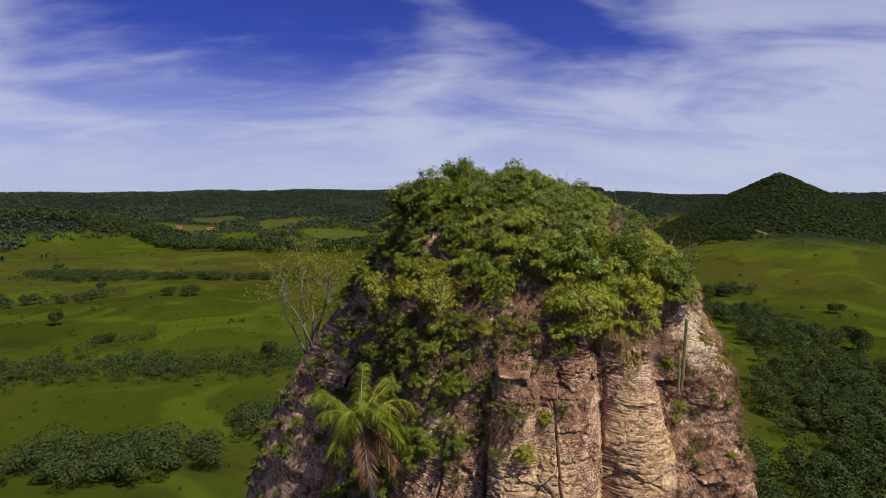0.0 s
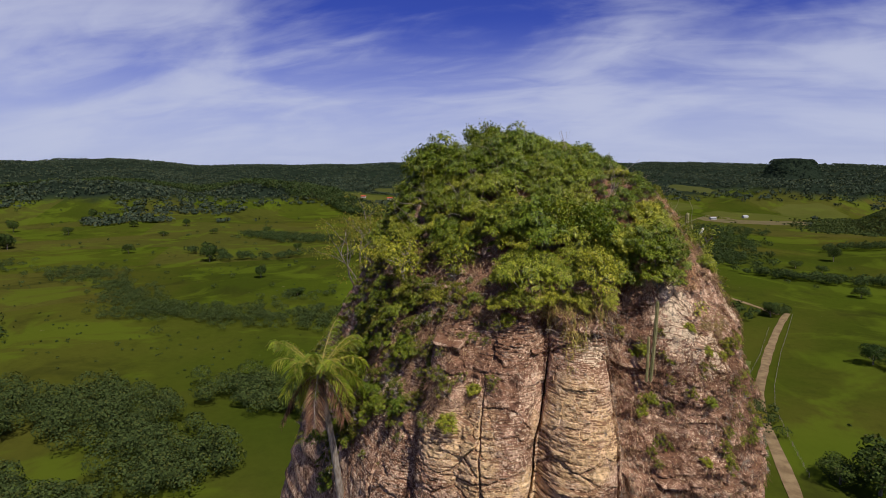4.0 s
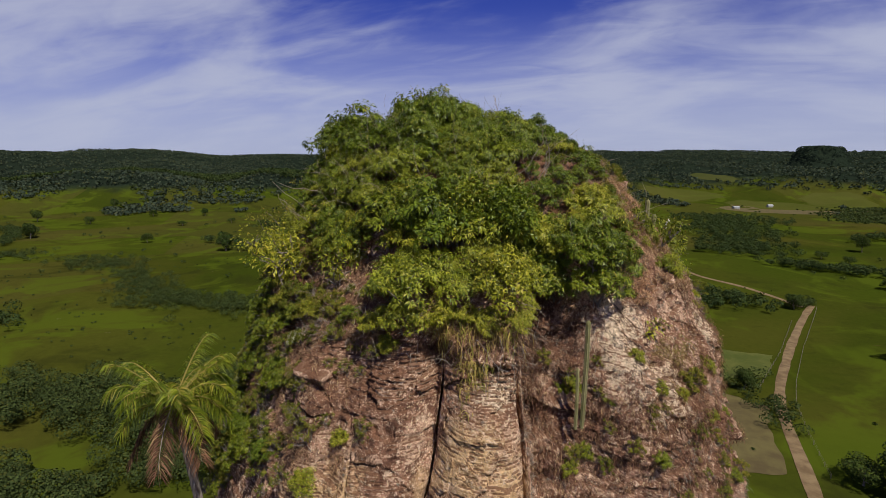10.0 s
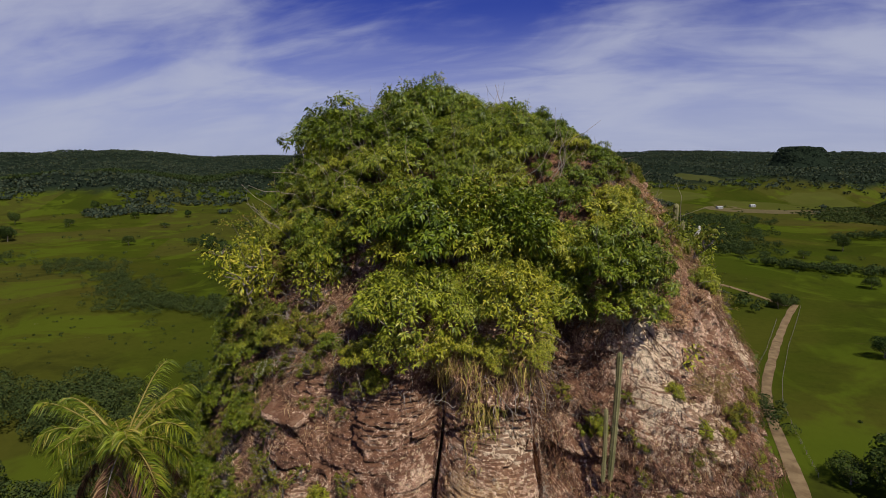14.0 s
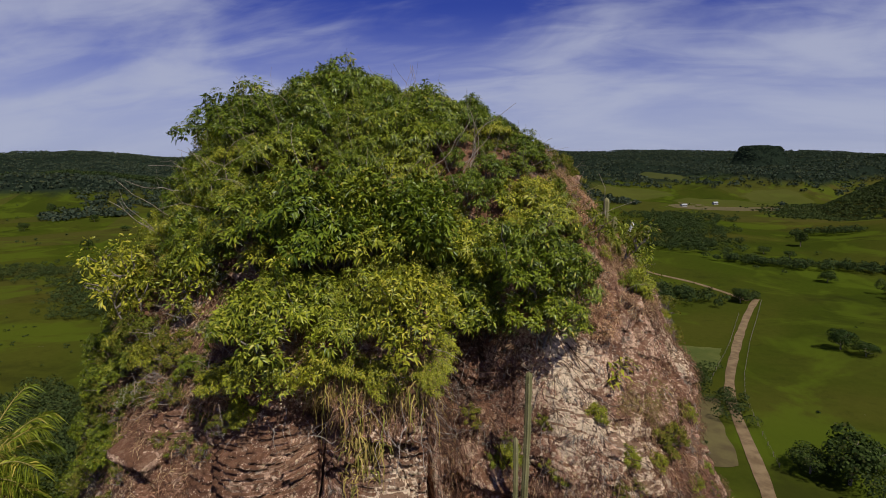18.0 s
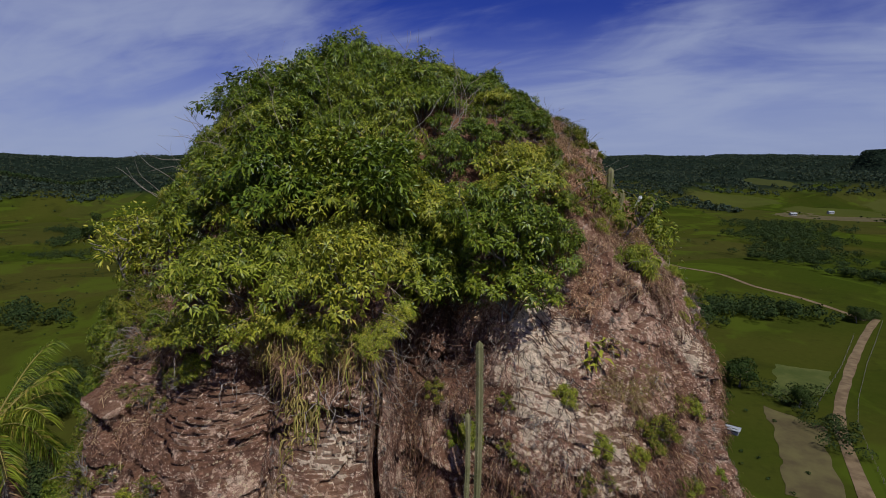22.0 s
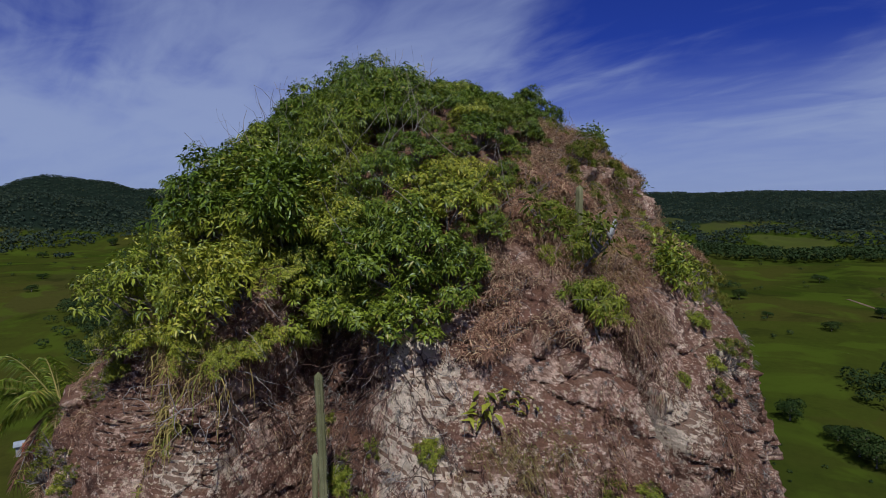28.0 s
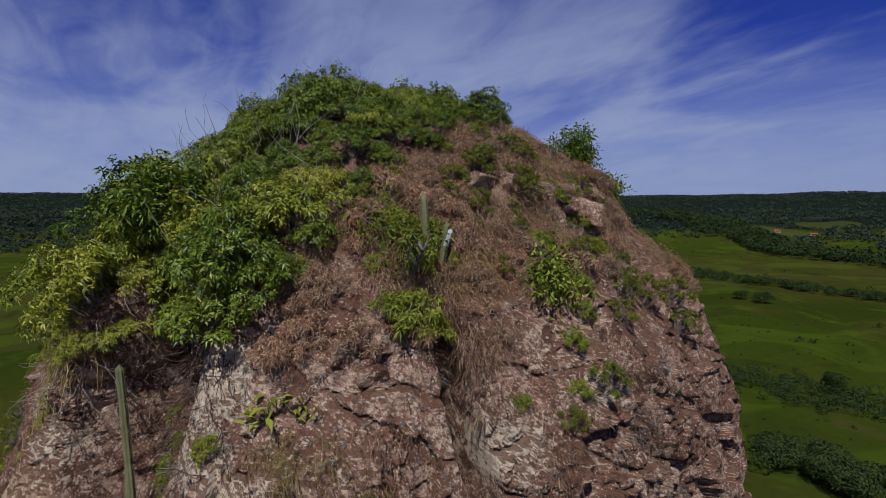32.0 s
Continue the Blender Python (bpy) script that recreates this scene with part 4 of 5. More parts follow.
# dry scrub on the lower shoulder facing the valley
for i in range(46):
    phi, z = rng.uniform(-170, -92), 80.9 - 2.6 * rng.random() ** 1.3
    plant(("sparse", "olive2", "sparse", "sparse", "yel2")[int(rng.random() * 5)], on_rock(phi, z, rng.uniform(0.45, 0.8), rng, 0.6), "dry scrub on the shoulder")
for phi, z, s in ((-104, 77.4, 0.5), (-99, 78.3, 0.35), (-92, 80.2, 0.4), (-116, 78.6, 0.5)):
    plant("yel2", on_rock(phi, z, s, rng, 0.9), "dry scrub on the shoulder")
for i in range(44):
    phi, z = rng.uniform(-168, -100), 80.8 - 3.6 * rng.random()
    plant("sparse", on_rock(phi, z, rng.uniform(0.6, 1.1), rng, 0.6), "dry scrub on the shoulder")
# scrub over the long flank that falls away behind
for i in range(125):
    phi, z = rng.uniform(-195, -148), rng.uniform(73.5, 80.4)
    plant(("olive2", "dark2", "olive1", "sparse", "sparse", "olive2")[int(rng.random() * 6)], on_rock(phi, z, rng.uniform(0.55, 0.95), rng, 0.4), "flank shrubs")
for i in range(70):
    phi, z = rng.uniform(-212, -184), 80.5 - 10.5 * rng.random()
    plant(("olive2", "dark2", "olive1", "sparse", "sparse", "olive2")[int(rng.random() * 6)], on_rock(phi, z, rng.uniform(0.65, 1.1), rng, 0.4), "flank shrubs")
# bright ledge shrubs on the sunny side
for phi, z, s in ((-10, 81.4, 0.95), (-7, 81.25, 0.8), (-12.5, 81.5, 0.65), (-4, 82.4, 0.95), (-9, 82.6, 0.85), (-7, 82.15, 0.75), (-14, 82.1, 0.5), (0, 82.1, 0.45), (-10, 82.9, 0.5), (15, 80.9, 0.6), (12, 80.3, 0.5), (20, 81.2, 0.6), (-33, 79.3, 0.55), (-28, 79.1, 0.45),
                  (-36, 80.0, 0.45), (-86, 80.9, 0.4), (-70, 80.9, 0.4), (3, 80.3, 0.4), (24, 81.6, 0.6), (-150, 79.6, 0.6), (-26, 82.2, 0.5)):
    plant("bright", on_rock(phi, z, s, rng, 0.5), "ledge shrubs")
for phi, z, s in ((37, 81.3, 0.7), (45, 81.0, 0.95), (52, 80.9, 0.9), (50, 80.3, 0.8), (21, 80.5, 0.8), (16, 80.3, 0.7), (28, 81.0, 0.6), (42, 81.6, 0.7), (-24, 79.2, 0.7), (-17, 79.4, 0.6), (9, 79.9, 0.5), (33, 82.0, 0.7), (-44, 81.7, 0.6), (-40, 81.5, 0.5)):
    plant("olive2", on_rock(phi, z, s, rng, 0.5), "ledge shrubs")
for phi, z, s in ((28, 84.75, 0.75), (40, 84.6, 0.7), (16, 84.4, 0.6), (8, 83.9, 0.6), (60, 84.8, 0.8)):
    plant("dark2", on_rock(phi, z, s, rng, 0.2), "ledge shrubs")
# scrub covering the broken shoulder towards the palm
for i in range(95):
    phi, z = rng.uniform(-178, -122), 80.8 - 5.8 * rng.random()
    plant(("sparse", "olive2", "olive2", "sparse", "dark2", "olive1")[int(rng.random() * 6)], on_rock(phi, z, rng.uniform(0.55, 1.0), rng, 0.6), "dry scrub on the shoulder")
# dead ferns and dry scrub in the brown grass of the upper slope
for i in range(130):
    phi, z = rng.uniform(-44, 66), 81.0 + 4.0 * rng.random()
    if phi < float(np.interp(z, [81.0, 82.0, 83.2, 84.0, 84.5, 85.0], [-44, -30, -16, 2, 25, 55])) or (4 < phi < 25 and z < 81.8):
        continue
    plant("fern", on_rock(phi, z, rng.uniform(0.5, 1.05) * (1.0 if z < 83.8 else 0.7), rng, 0.5), "dead ferns on the slope")
for i in range(54):
    phi, z = rng.uniform(-14, 58), rng.uniform(81.9, 84.4)
    plant(("sparse", "olive2", "olive2", "bright")[int(rng.random() * 4)], on_rock(phi, z, rng.uniform(0.35, 0.7), rng, 0.5), "scrub in the dry grass")
# low grey-green scrub on the steep face below the white rock
for i in range(130):
    phi, z = rng.uniform(-52, -4), 80.0 - 3.8 * rng.random() ** 0.8
    if -42 < phi < -30 and z > 79.2 or vnoise(phi / 8, z / 0.8, 4.1) < 0.42:
        continue
    plant(("sparse", "olive2", "sparse", "olive2", "bright")[int(rng.random() * 5)], on_rock(phi, z, rng.uniform(0.3, 0.55), rng, 0.8), "ledge shrubs")
# shrubs on the steep flank beside the palm
for i in range(14):
    a, rr, zz = rng.uniform(-176, -156), rng.uniform(7.0, 8.4), rng.uniform(72.5, 75.2)
    p = (CX + rr * math.cos(radians(a)), CY + rr * math.sin(radians(a)) - 0.6, zz)
    s = rng.uniform(0.8, 1.2)
    plant(("olive2", "dark2", "olive1", "sparse")[int(rng.random() * 4)], pose(*p, -8, -14, rng.uniform(0, 360)) @ Matrix.Diagonal((s, s, s * 1.2, 1)), "flank shrubs")


# ---- dry grass, twigs and bromeliads ----
def surface_frame(phi, z):
    """Places on the tower and the outward normals there."""
    p = rock_point(phi, z)
    e = 0.12
    dp = rock_point(phi + 0.8, z) - rock_point(phi - 0.8, z)
    dz = rock_point(phi, z + e) - rock_point(phi, z - e)
    n = np.cross(dp, dz)
    n /= np.linalg.norm(n, axis=1)[:, None] + 1e-9
    return p, n


def grass(name, label, category, phi, z, count, length, width, material, upward=0.8, droop=0.6, seed=1, scatter=0.07):
    """Tufts of thin blades growing out of the slope, one object of many."""
    g = np.random.default_rng(seed)
    p, n = surface_frame(phi, z)
    k = np.repeat(np.arange(len(phi)), count)
    m = len(k)
    way = n[k] * 0.7 + np.array([0, 0, upward]) + g.normal(size=(m, 3)) * 1.0
    base = p[k] + g.normal(size=(m, 3)) * scatter - n[k] * 0.03
    v, f = blades(base, way, g.normal(size=(m, 3)), length * g.uniform(0.5, 1.3, m), width * g.uniform(0.7, 1.3, m), droop, 0.3)
    return tagged(mesh_object(name, v, f, material), label, category, kind="stuff")


g = np.random.default_rng(77)
tuft = np.stack([g.uniform(-40, 80, 2700), g.uniform(80.9, 85.2, 2700)], 1)
ph, zz = (np.repeat(tuft, 8, 0) + g.normal(size=(21600, 2)) * np.array([1.1, 0.08])).T
lo = np.interp(zz, [80.5, 81.0, 81.5, 82.0, 82.5, 83.2, 84.0, 84.5, 85.0], [-46, -46, -38, -32, -26, -18, 2, 25, 55])
clear = vnoise(ph / 9, zz / 0.6, 2.2) + 0.5 * smooth(82.0, 81.0, zz)
keep = (ph > lo) & (clear < 0.64) & ~((ph > 2) & (ph < 56) & (np.abs(zz - 83.25) < 0.2) & (g.random(len(ph)) < 0.7)) & ~((ph > 38) & (ph < 48) & (zz > 82.1) & (zz < 82.9)) & ~((ph > 4) & (ph < 25) & (zz < 81.8 + 0.3 * np.sin(ph)))
grass("dry_grass", "matted dry reddish brown grass on the upper slope", "grass", ph[keep], zz[keep], 17, 0.21, 0.0085, M_DRY, 0.6, 0.8, 2)
pick = keep & (vnoise(ph / 5, zz / 0.4, 7.7) > 0.6)
grass("golden_grass", "golden dry grass tufts among the brown grass", "grass", ph[pick], zz[pick], 6, 0.26, 0.008, M_GOLD, 0.7, 0.7, 22)
zz, ph = 81.8 - 4.6 * g.random(8200) ** 1.3, g.uniform(-176, -62, 8200)
keep = (vnoise(ph / 8, zz / 0.5, 5.2) < 0.55) & (zz > np.interp(ph, [-100, -92, -62], [77, 79.9, 80.5]))
grass("dry_grass", "thin dry brown grass among the scrub", "grass", ph[keep], zz[keep], 14, 0.2, 0.01, M_DRY, 0.5, 0.6, 3)
zz, ph = g.uniform(78.0, 80.4, 1500), g.uniform(-55, -12, 1500)
keep = (vnoise(ph / 7, zz / 0.5, 8.2) < 0.5) & ((ph > -40) | (zz < 79.0)) & ~((ph > -42) & (ph < -30) & (zz > 79.6))
grass("dry_grass", "tangled brown grass on the rock ledges", "grass", ph[keep], zz[keep], 12, 0.2, 0.011, M_FERN, 0.3, 0.8, 4)
zz, ph = g.uniform(74.8, 79.9, 9500), g.uniform(-60, 12, 9500)
keep = vnoise(ph / 5, zz / 0.35, 3.3) > 0.56 - 0.12 * smooth(-34, -44, ph)
grass("dead_fern", "reddish dead fern and grass hanging on the rock face", "dead fern", ph[keep], zz[keep], 10, 0.13, 0.011, M_FERN, 0.2, 0.8, 16)
zz, ph = g.uniform(80.2, 81.6, 260), g.normal(-4, 2.6, 260)
grass("dead_fern", "dead reddish fern filling the top of a cleft", "dead fern", ph, zz, 14, 0.24, 0.011, M_FERN, 0.3, 0.8, 6)
zz, ph = g.normal(80.0, 0.12, 44), g.normal(-25, 3.0, 44)
grass("golden_grass", "golden dry grass tuft on a ledge", "grass", ph, zz, 22, 0.28, 0.008, M_GOLD, 0.7, 0.8, 5)

# long arching straps below the thicket
def straps(label, phi, z, count, length, width, seed, scatter):
    """Strap leaves that arch outwards and hang, each of five lengths."""
    b = np.random.default_rng(seed)
    p, n = surface_frame(phi, z)
    k = np.repeat(np.arange(len(phi)), count)
    m = len(k)
    out = n[k] * 0.8 + b.normal(size=(m, 3)) * np.array([0.75, 0.75, 0.4]) + np.array([0, 0, 0.35])
    out /= np.linalg.norm(out, axis=1)[:, None]
    side = np.cross(out, np.array([0, 0, 1.0])) + b.normal(size=(m, 3)) * 0.3
    side /= np.linalg.norm(side, axis=1)[:, None] + 1e-9
    L = (length * b.uniform(0.45, 1.25, m))[:, None]
    hang = b.uniform(0.5, 1.5, m)[:, None]
    q = p[k] + b.normal(size=(m, 3)) * scatter
    rows = []
    for t in np.linspace(0, 1, 6):
        c = q + out * L * (t - 0.45 * t * t) + np.array([0, 0, -1.0]) * L * hang * t * t + b.normal(size=(m, 3)) * 0.012
        w = width * (1 - 0.85 * t ** 2) * 0.5
        rows += [c - side * w, c + side * w]
    V = np.stack(rows, 1).reshape(-1, 3)
    o = (np.arange(m) * 12)[:, None, None]
    F = (o + np.array([[2 * r, 2 * r + 1, 2 * r + 3, 2 * r + 2] for r in range(5)])[None]).reshape(-1, 4)
    return tagged(mesh_object("strap_plant", V, F, M_STRAP), label, "plant", kind="stuff")


straps("hanging yellow-green strap-leaved plant on the cliff edge", g.normal(-70.0, 4.0, 46), g.normal(80.85, 0.18, 46), 9, 0.42, 0.018, 8, 0.09)
straps("hanging yellow-green strap-leaved plant on the cliff face", g.normal(-72.0, 1.8, 36), g.normal(80.1, 0.32, 36), 8, 0.36, 0.018, 9, 0.05)
zz, ph = g.normal(81.0, 0.14, 60), g.normal(-73, 5.0, 60)
grass("dry_grass", "matted dry straw under the thicket edge", "grass", ph, zz, 22, 0.26, 0.008, M_GOLD, 0.2, 0.9, 31)


def make_bromeliad():
    b = np.random.default_rng(3)
    n = 34
    a = b.uniform(0, 6.283, n)
    tilt = b.uniform(0.15, 1.0, n)
    way = np.stack([np.cos(a) * tilt, np.sin(a) * tilt, 1.05 - 0.6 * tilt], -1)
    v, f = blades(np.zeros((n, 3)) + b.normal(size=(n, 3)) * 0.012, way, np.stack([-np.sin(a), np.cos(a), 0 * a], -1), b.uniform(0.12, 0.24, n), np.full(n, 0.02), 0.4, 0.4)
    ob = mesh_object("bromeliad", v, f, M_GREY_GRASS)
    return tagged(ob, "small silver-grey spiky bromeliad clinging to the rock", "bromeliad", "bromeliads on the cliff")


brom = None
bp = np.concatenate([g.uniform(-58, 0, 180), g.uniform(-22, 40, 130), g.uniform(-100, -60, 40)])
bz = np.concatenate([76.8 + 4.2 * g.random(180) ** 0.8, 77.6 + 3.6 * g.random(130), g.uniform(77.0, 80.6, 40)])
places, normals = surface_frame(bp, bz)
for p, n in zip(places, normals):
    up = (Vector(n) + Vector((0, 0, 0.45))).normalized()
    s = g.uniform(0.35, 0.85)
    m = Matrix.Translation(Vector(p)) @ up.to_track_quat('Z', 'Y').to_matrix().to_4x4() @ Matrix.Rotation(g.uniform(0, 6.28), 4, 'Z') @ Matrix.Scale(s, 4)
    if brom is None:
        brom = make_bromeliad()
        brom.matrix_basis = m
    else:
        copy_thing(brom, m)
bp, bz = g.uniform(-62, 32, 900), g.uniform(75.0, 80.8, 900)
keep = vnoise(bp / 6, bz / 0.5, 6.1) > 0.42
grass("small_bromeliads", "mat of small pinkish-grey spiky bromeliads on the rock", "bromeliads", bp[keep], bz[keep], 26, 0.15, 0.012, M_GREY_GRASS, 0.3, 0.45, 21, 0.04)


def dead_branches(name, label, phi, z, length, seed, hang=0.6, thick=0.007, material=None):
    """Bare twigs, each bent and forked by chance, in one tangle."""
    b = np.random.default_rng(seed)
    p, n = surface_frame(phi, z)
    paths, radii = [], []
    for i in range(len(phi)):
        way = n[i] * 0.8 + b.normal(size=3) * 0.5 + np.array([0, 0, -hang])
        q = p[i].copy()
        pts = [q.copy()]
        for k in range(7):
            way = way / np.linalg.norm(way) + b.normal(size=3) * 0.33 + np.array([0, 0, -0.12 * hang])
            q = q + way / np.linalg.norm(way) * length * b.uniform(0.7, 1.3) / 7
            pts.append(q.copy())
        paths.append(pts)
        radii.append(np.linspace(1, 0.3, 8) * thick * b.uniform(0.6, 1.5))
    v, f = tubes(paths, radii, 4)
    return tagged(mesh_object(name, v, f, material or M_TWIG), label, "twigs", kind="stuff")


dead_branches("dead_twigs", "tangle of dark brown twigs and roots hanging under the thicket", g.uniform(-64, -34, 420), g.uniform(79.4, 82.0, 420), 0.8, 12, 0.9, 0.006, M_ROOT)
dead_branches("dead_twigs", "bare grey twigs hanging under the thicket", g.uniform(-64, -30, 90), g.uniform(79.8, 82.0, 90), 0.7, 17, 0.6, 0.005)
dead_branches("dead_twigs", "bare dry twigs along the cliff edge", g.uniform(-125, -60, 160), g.uniform(80.0, 81.4, 160), 0.6, 13, 0.4)
dead_branches("dead_twigs", "bare dry twigs in the brown grass", g.uniform(-30, 40, 260), g.uniform(81.0, 84.6, 260), 0.55, 14, -0.2, 0.005)
dead_branches("dead_twigs", "bare twigs standing out of the thicket", g.uniform(-170, -20, 120), g.uniform(82.0, 84.9, 120), 1.5, 15, -1.0, 0.008)


# ---- cacti ----
def make_cactus(at, height, radius, label, material=None, ribs=7, necks=()):
    root = new("columnar_cactus")
    rows, n = max(8, int(height / 0.045)), ribs * 6
    a = np.linspace(0, 2 * np.pi, n, endpoint=False)
    t = np.linspace(0, 1, rows)
    prof = np.minimum(1.0, np.sqrt(np.clip((1 - t) * height / radius * 0.9, 0, 1)) + 0.02) * (0.86 + 0.14 * smooth(0, 0.15, t))
    for k in necks:
        prof *= 1 - 0.22 * np.exp(-((t - k) / 0.018) ** 2)
    rib = 1 - 0.2 * (0.5 - 0.5 * np.cos(a * ribs)) ** 0.7
    bend = 0.03 * np.sin(t * 2.2)
    V = np.stack([radius * np.outer(prof, rib * np.cos(a)) + bend[:, None], radius * np.outer(prof, rib * np.sin(a)), np.outer(t * height, np.ones(n))], -1).reshape(-1, 3)
    i, j = np.meshgrid(np.arange(rows - 1), np.arange(n), indexing="ij")
    j2 = (j + 1) % n
    F = np.stack([i * n + j, i * n + j2, (i + 1) * n + j2, (i + 1) * n + j], -1).reshape(-1, 4)
    mesh_object("stem", V, F, material or M_CACTUS, root, shade=True)
    c = np.random.default_rng(int(height * 100))
    k = np.repeat(np.arange(ribs), int(height / 0.05))
    zz2 = np.tile(np.linspace(0.05, 0.97, int(height / 0.05)), ribs)
    m = len(k) * 3
    k, zz2 = np.repeat(k, 3), np.repeat(zz2, 3)
    aa = k * 2 * np.pi / ribs
    o = np.stack([np.cos(aa), np.sin(aa), 0 * aa], -1)
    rad = radius * np.interp(zz2, t, prof)
    b = o * rad[:, None] + np.stack([0.03 * np.sin(zz2 * 2.2), 0 * aa, zz2 * height], -1)
    v, f = blades(b, o + c.normal(size=(m, 3)) * 0.5, c.normal(size=(m, 3)), np.full(m, 0.022), np.full(m, 0.003), 0)
    tagged(mesh_object("spine", v, f, M_SEED, root, "pale spines in rows"), kind="stuff")
    root.matrix_basis = at
    return tagged(root, label, "cactus")


make_cactus(pose(7.80, 17.22, 78.6, 2, 0, 20), 2.4, 0.052, "tall ribbed green column cactus standing before the cliff", None, 7, (0.44, 0.8))
make_cactus(pose(7.68, 17.12, 78.6, -2, 1, 50), 1.35, 0.038, "short ribbed column cactus beside a taller one", None, 6, (0.6,))
make_cactus(pose(8.83, 21.12, 82.1, 3, 2, 0), 1.1, 0.06, "column cactus rising from brown grass", None, 6, (0.5,))
make_cactus(pose(8.98, 21.28, 82.05, -6, 6, 0), 0.75, 0.05, "column cactus rising from brown grass", None, 6, (0.6,))
make_cactus(pose(9.34, 21.16, 82.45, -10, 12, 0), 0.26, 0.035, "dead bleached column cactus leaning in brown grass", M_DEADCACTUS, 6, (0.7,))


# ---- broad-leaved plant ----
def make_broadleaf(at):
    root = new("broad_leaved_plant")
    b = np.random.default_rng(9)
    n = 30
    a = b.uniform(0, 6.283, n)
    base = np.stack([b.normal(size=n) * 0.15, b.normal(size=n) * 0.12, b.uniform(0.08, 0.34, n)], -1)
    way = np.stack([np.cos(a), np.sin(a), b.uniform(0.1, 0.9, n)], -1)
    v, f = blades(base, way, np.stack([-np.sin(a), np.cos(a), 0 * a], -1), b.uniform(0.18, 0.28, n), b.uniform(0.05, 0.075, n), 0.45, 0.2)
    tagged(mesh_object("leaf", v, f, M_LEAF_BRIGHT, root), kind="stuff")
    paths = [[np.array([0, 0, -0.15]), q * 0.5, q] for q in base]
    v, f = tubes(paths, [np.linspace(0.012, 0.006, 3)] * n, 5)
    tagged(mesh_object("stalk", v, f, M_TWIG, root), kind="stuff")
    root.matrix_basis = at
    return tagged(root, "low plant with broad drooping yellow-green leaves on a ledge", "plant")


broad = make_broadleaf(pose(9.0, 18.75, 80.3, 0, 20, -30))
copy_thing(broad, pose(9.2, 19.05, 80.35, 0, 20, 60) @ Matrix.Scale(0.8, 4))


# ---- boulders ----
def make_boulder(at, size, seed, label):
    """An angular block: a ball cut flat by planes of chance, then worn."""
    bm = bmesh.new()
    bmesh.ops.create_icosphere(bm, subdivisions=5, radius=1.0)
    u = np.array([v.co for v in bm.verts])
    c = np.random.default_rng(int(abs(seed) * 10) + 3)
    axes = np.array([(1, 0, 0), (-1, 0, 0), (0, 1, 0), (0, -1, 0), (0, 0, 1), (0, 0, -1)], float) + c.normal(size=(6, 3)) * 0.16
    axes = np.concatenate([axes, c.normal(size=(5, 3))])
    axes /= np.linalg.norm(axes, axis=1)[:, None]
    reach = np.concatenate([c.uniform(0.44, 0.54, 6), c.uniform(0.58, 0.72, 5)])
    along = u @ axes.T
    r = np.min(np.where(along > 0.05, reach / np.maximum(along, 0.05), 9.0), axis=1)
    co = u * r[:, None] * np.array(size)
    co = co + u * ((fbm(co[:, 0] * 7 + seed, co[:, 1] * 7, co[:, 2] * 9, 4) * 0.16 + np.where(np.abs(vnoise(co[:, 0] * 3 + seed, co[:, 1] * 3, co[:, 2] * 3) - 0.5) < 0.03, -0.08, 0)) * min(size))[:, None]
    for v, c in zip(bm.verts, co):
        v.co = c
    me = bpy.data.meshes.new("boulder")
    bm.to_mesh(me)
    bm.free()
    me.polygons.foreach_set("use_smooth", np.ones(len(me.polygons), dtype=bool))
    me.materials.append(M_ROCK)
    ob = new("boulder", me)
    ob.matrix_basis = at
    return tagged(ob, label, "boulder", "boulders in the slope")


LOOSE = "angular brown sandstone block wedged in the slope"
CRAG = "weathered grey-brown sandstone outcrop above dry grass"
for phi, z, size, rz, ry, label in ((-15.6, 80.85, (0.36, 0.42, 0.26), 5, 8, LOOSE), (-18.2, 81.15, (0.4, 0.46, 0.36), 10, 15, LOOSE), (-14.0, 81.25, (0.4, 0.42, 0.34), 25, 10, LOOSE),
                                    (12, 83.3, (0.5, 0.6, 0.4), 20, 10, CRAG), (18, 83.4, (0.55, 0.6, 0.4), -10, 15, CRAG), (6, 83.1, (0.5, 0.6, 0.35), 30, 5, CRAG), (26, 83.35, (0.6, 0.8, 0.42), 15, 10, CRAG), (35, 83.3, (0.7, 0.8, 0.42), 25, 8, CRAG),
                                    (44, 83.1, (0.85, 0.9, 0.55), 30, 8, CRAG), (51, 83.15, (0.8, 0.8, 0.5), 10, 12, CRAG), (-1, 82.75, (0.4, 0.45, 0.3), 10, 20, CRAG),
                                    (-108, 79.6, (0.7, 0.9, 0.5), 0, 20, CRAG), (-133, 78.5, (0.7, 0.8, 0.9), 20, 15, CRAG)):
    p = rock_at(phi, z)
    make_boulder(pose(*p, 0, 0, phi) @ pose(-0.3 * size[0] if label == CRAG else -0.08, 0, -0.1 if label == CRAG else 0, 0, ry, rz), size, phi * 1.7, label)


# ---- palm ----
def make_palm(at, height):
    root = new("palm_tree")
    b = np.random.default_rng(4)
    t = np.linspace(0, 1, 26)
    lean = np.stack([-0.55 * t ** 1.5, -0.3 * t, t * height], -1)
    v, f = tubes([lean], [0.13 - 0.04 * t + 0.012 * (np.arange(26) % 2)], 12)
    mesh_object("trunk", v, f, M_BARK, root, shade=True)
    top = lean[-1]
    for i in range(27):
        a = i * 2.399 + b.uniform(-0.2, 0.2)
        lift = b.uniform(0.4, 1.9) if i < 22 else b.uniform(-0.7, -0.2)
        ln = b.uniform(1.75, 2.25) * (1.0 if i < 22 else 0.8)
        s = np.linspace(0, 1, 16)
        o = np.array([math.cos(a), math.sin(a), 0])
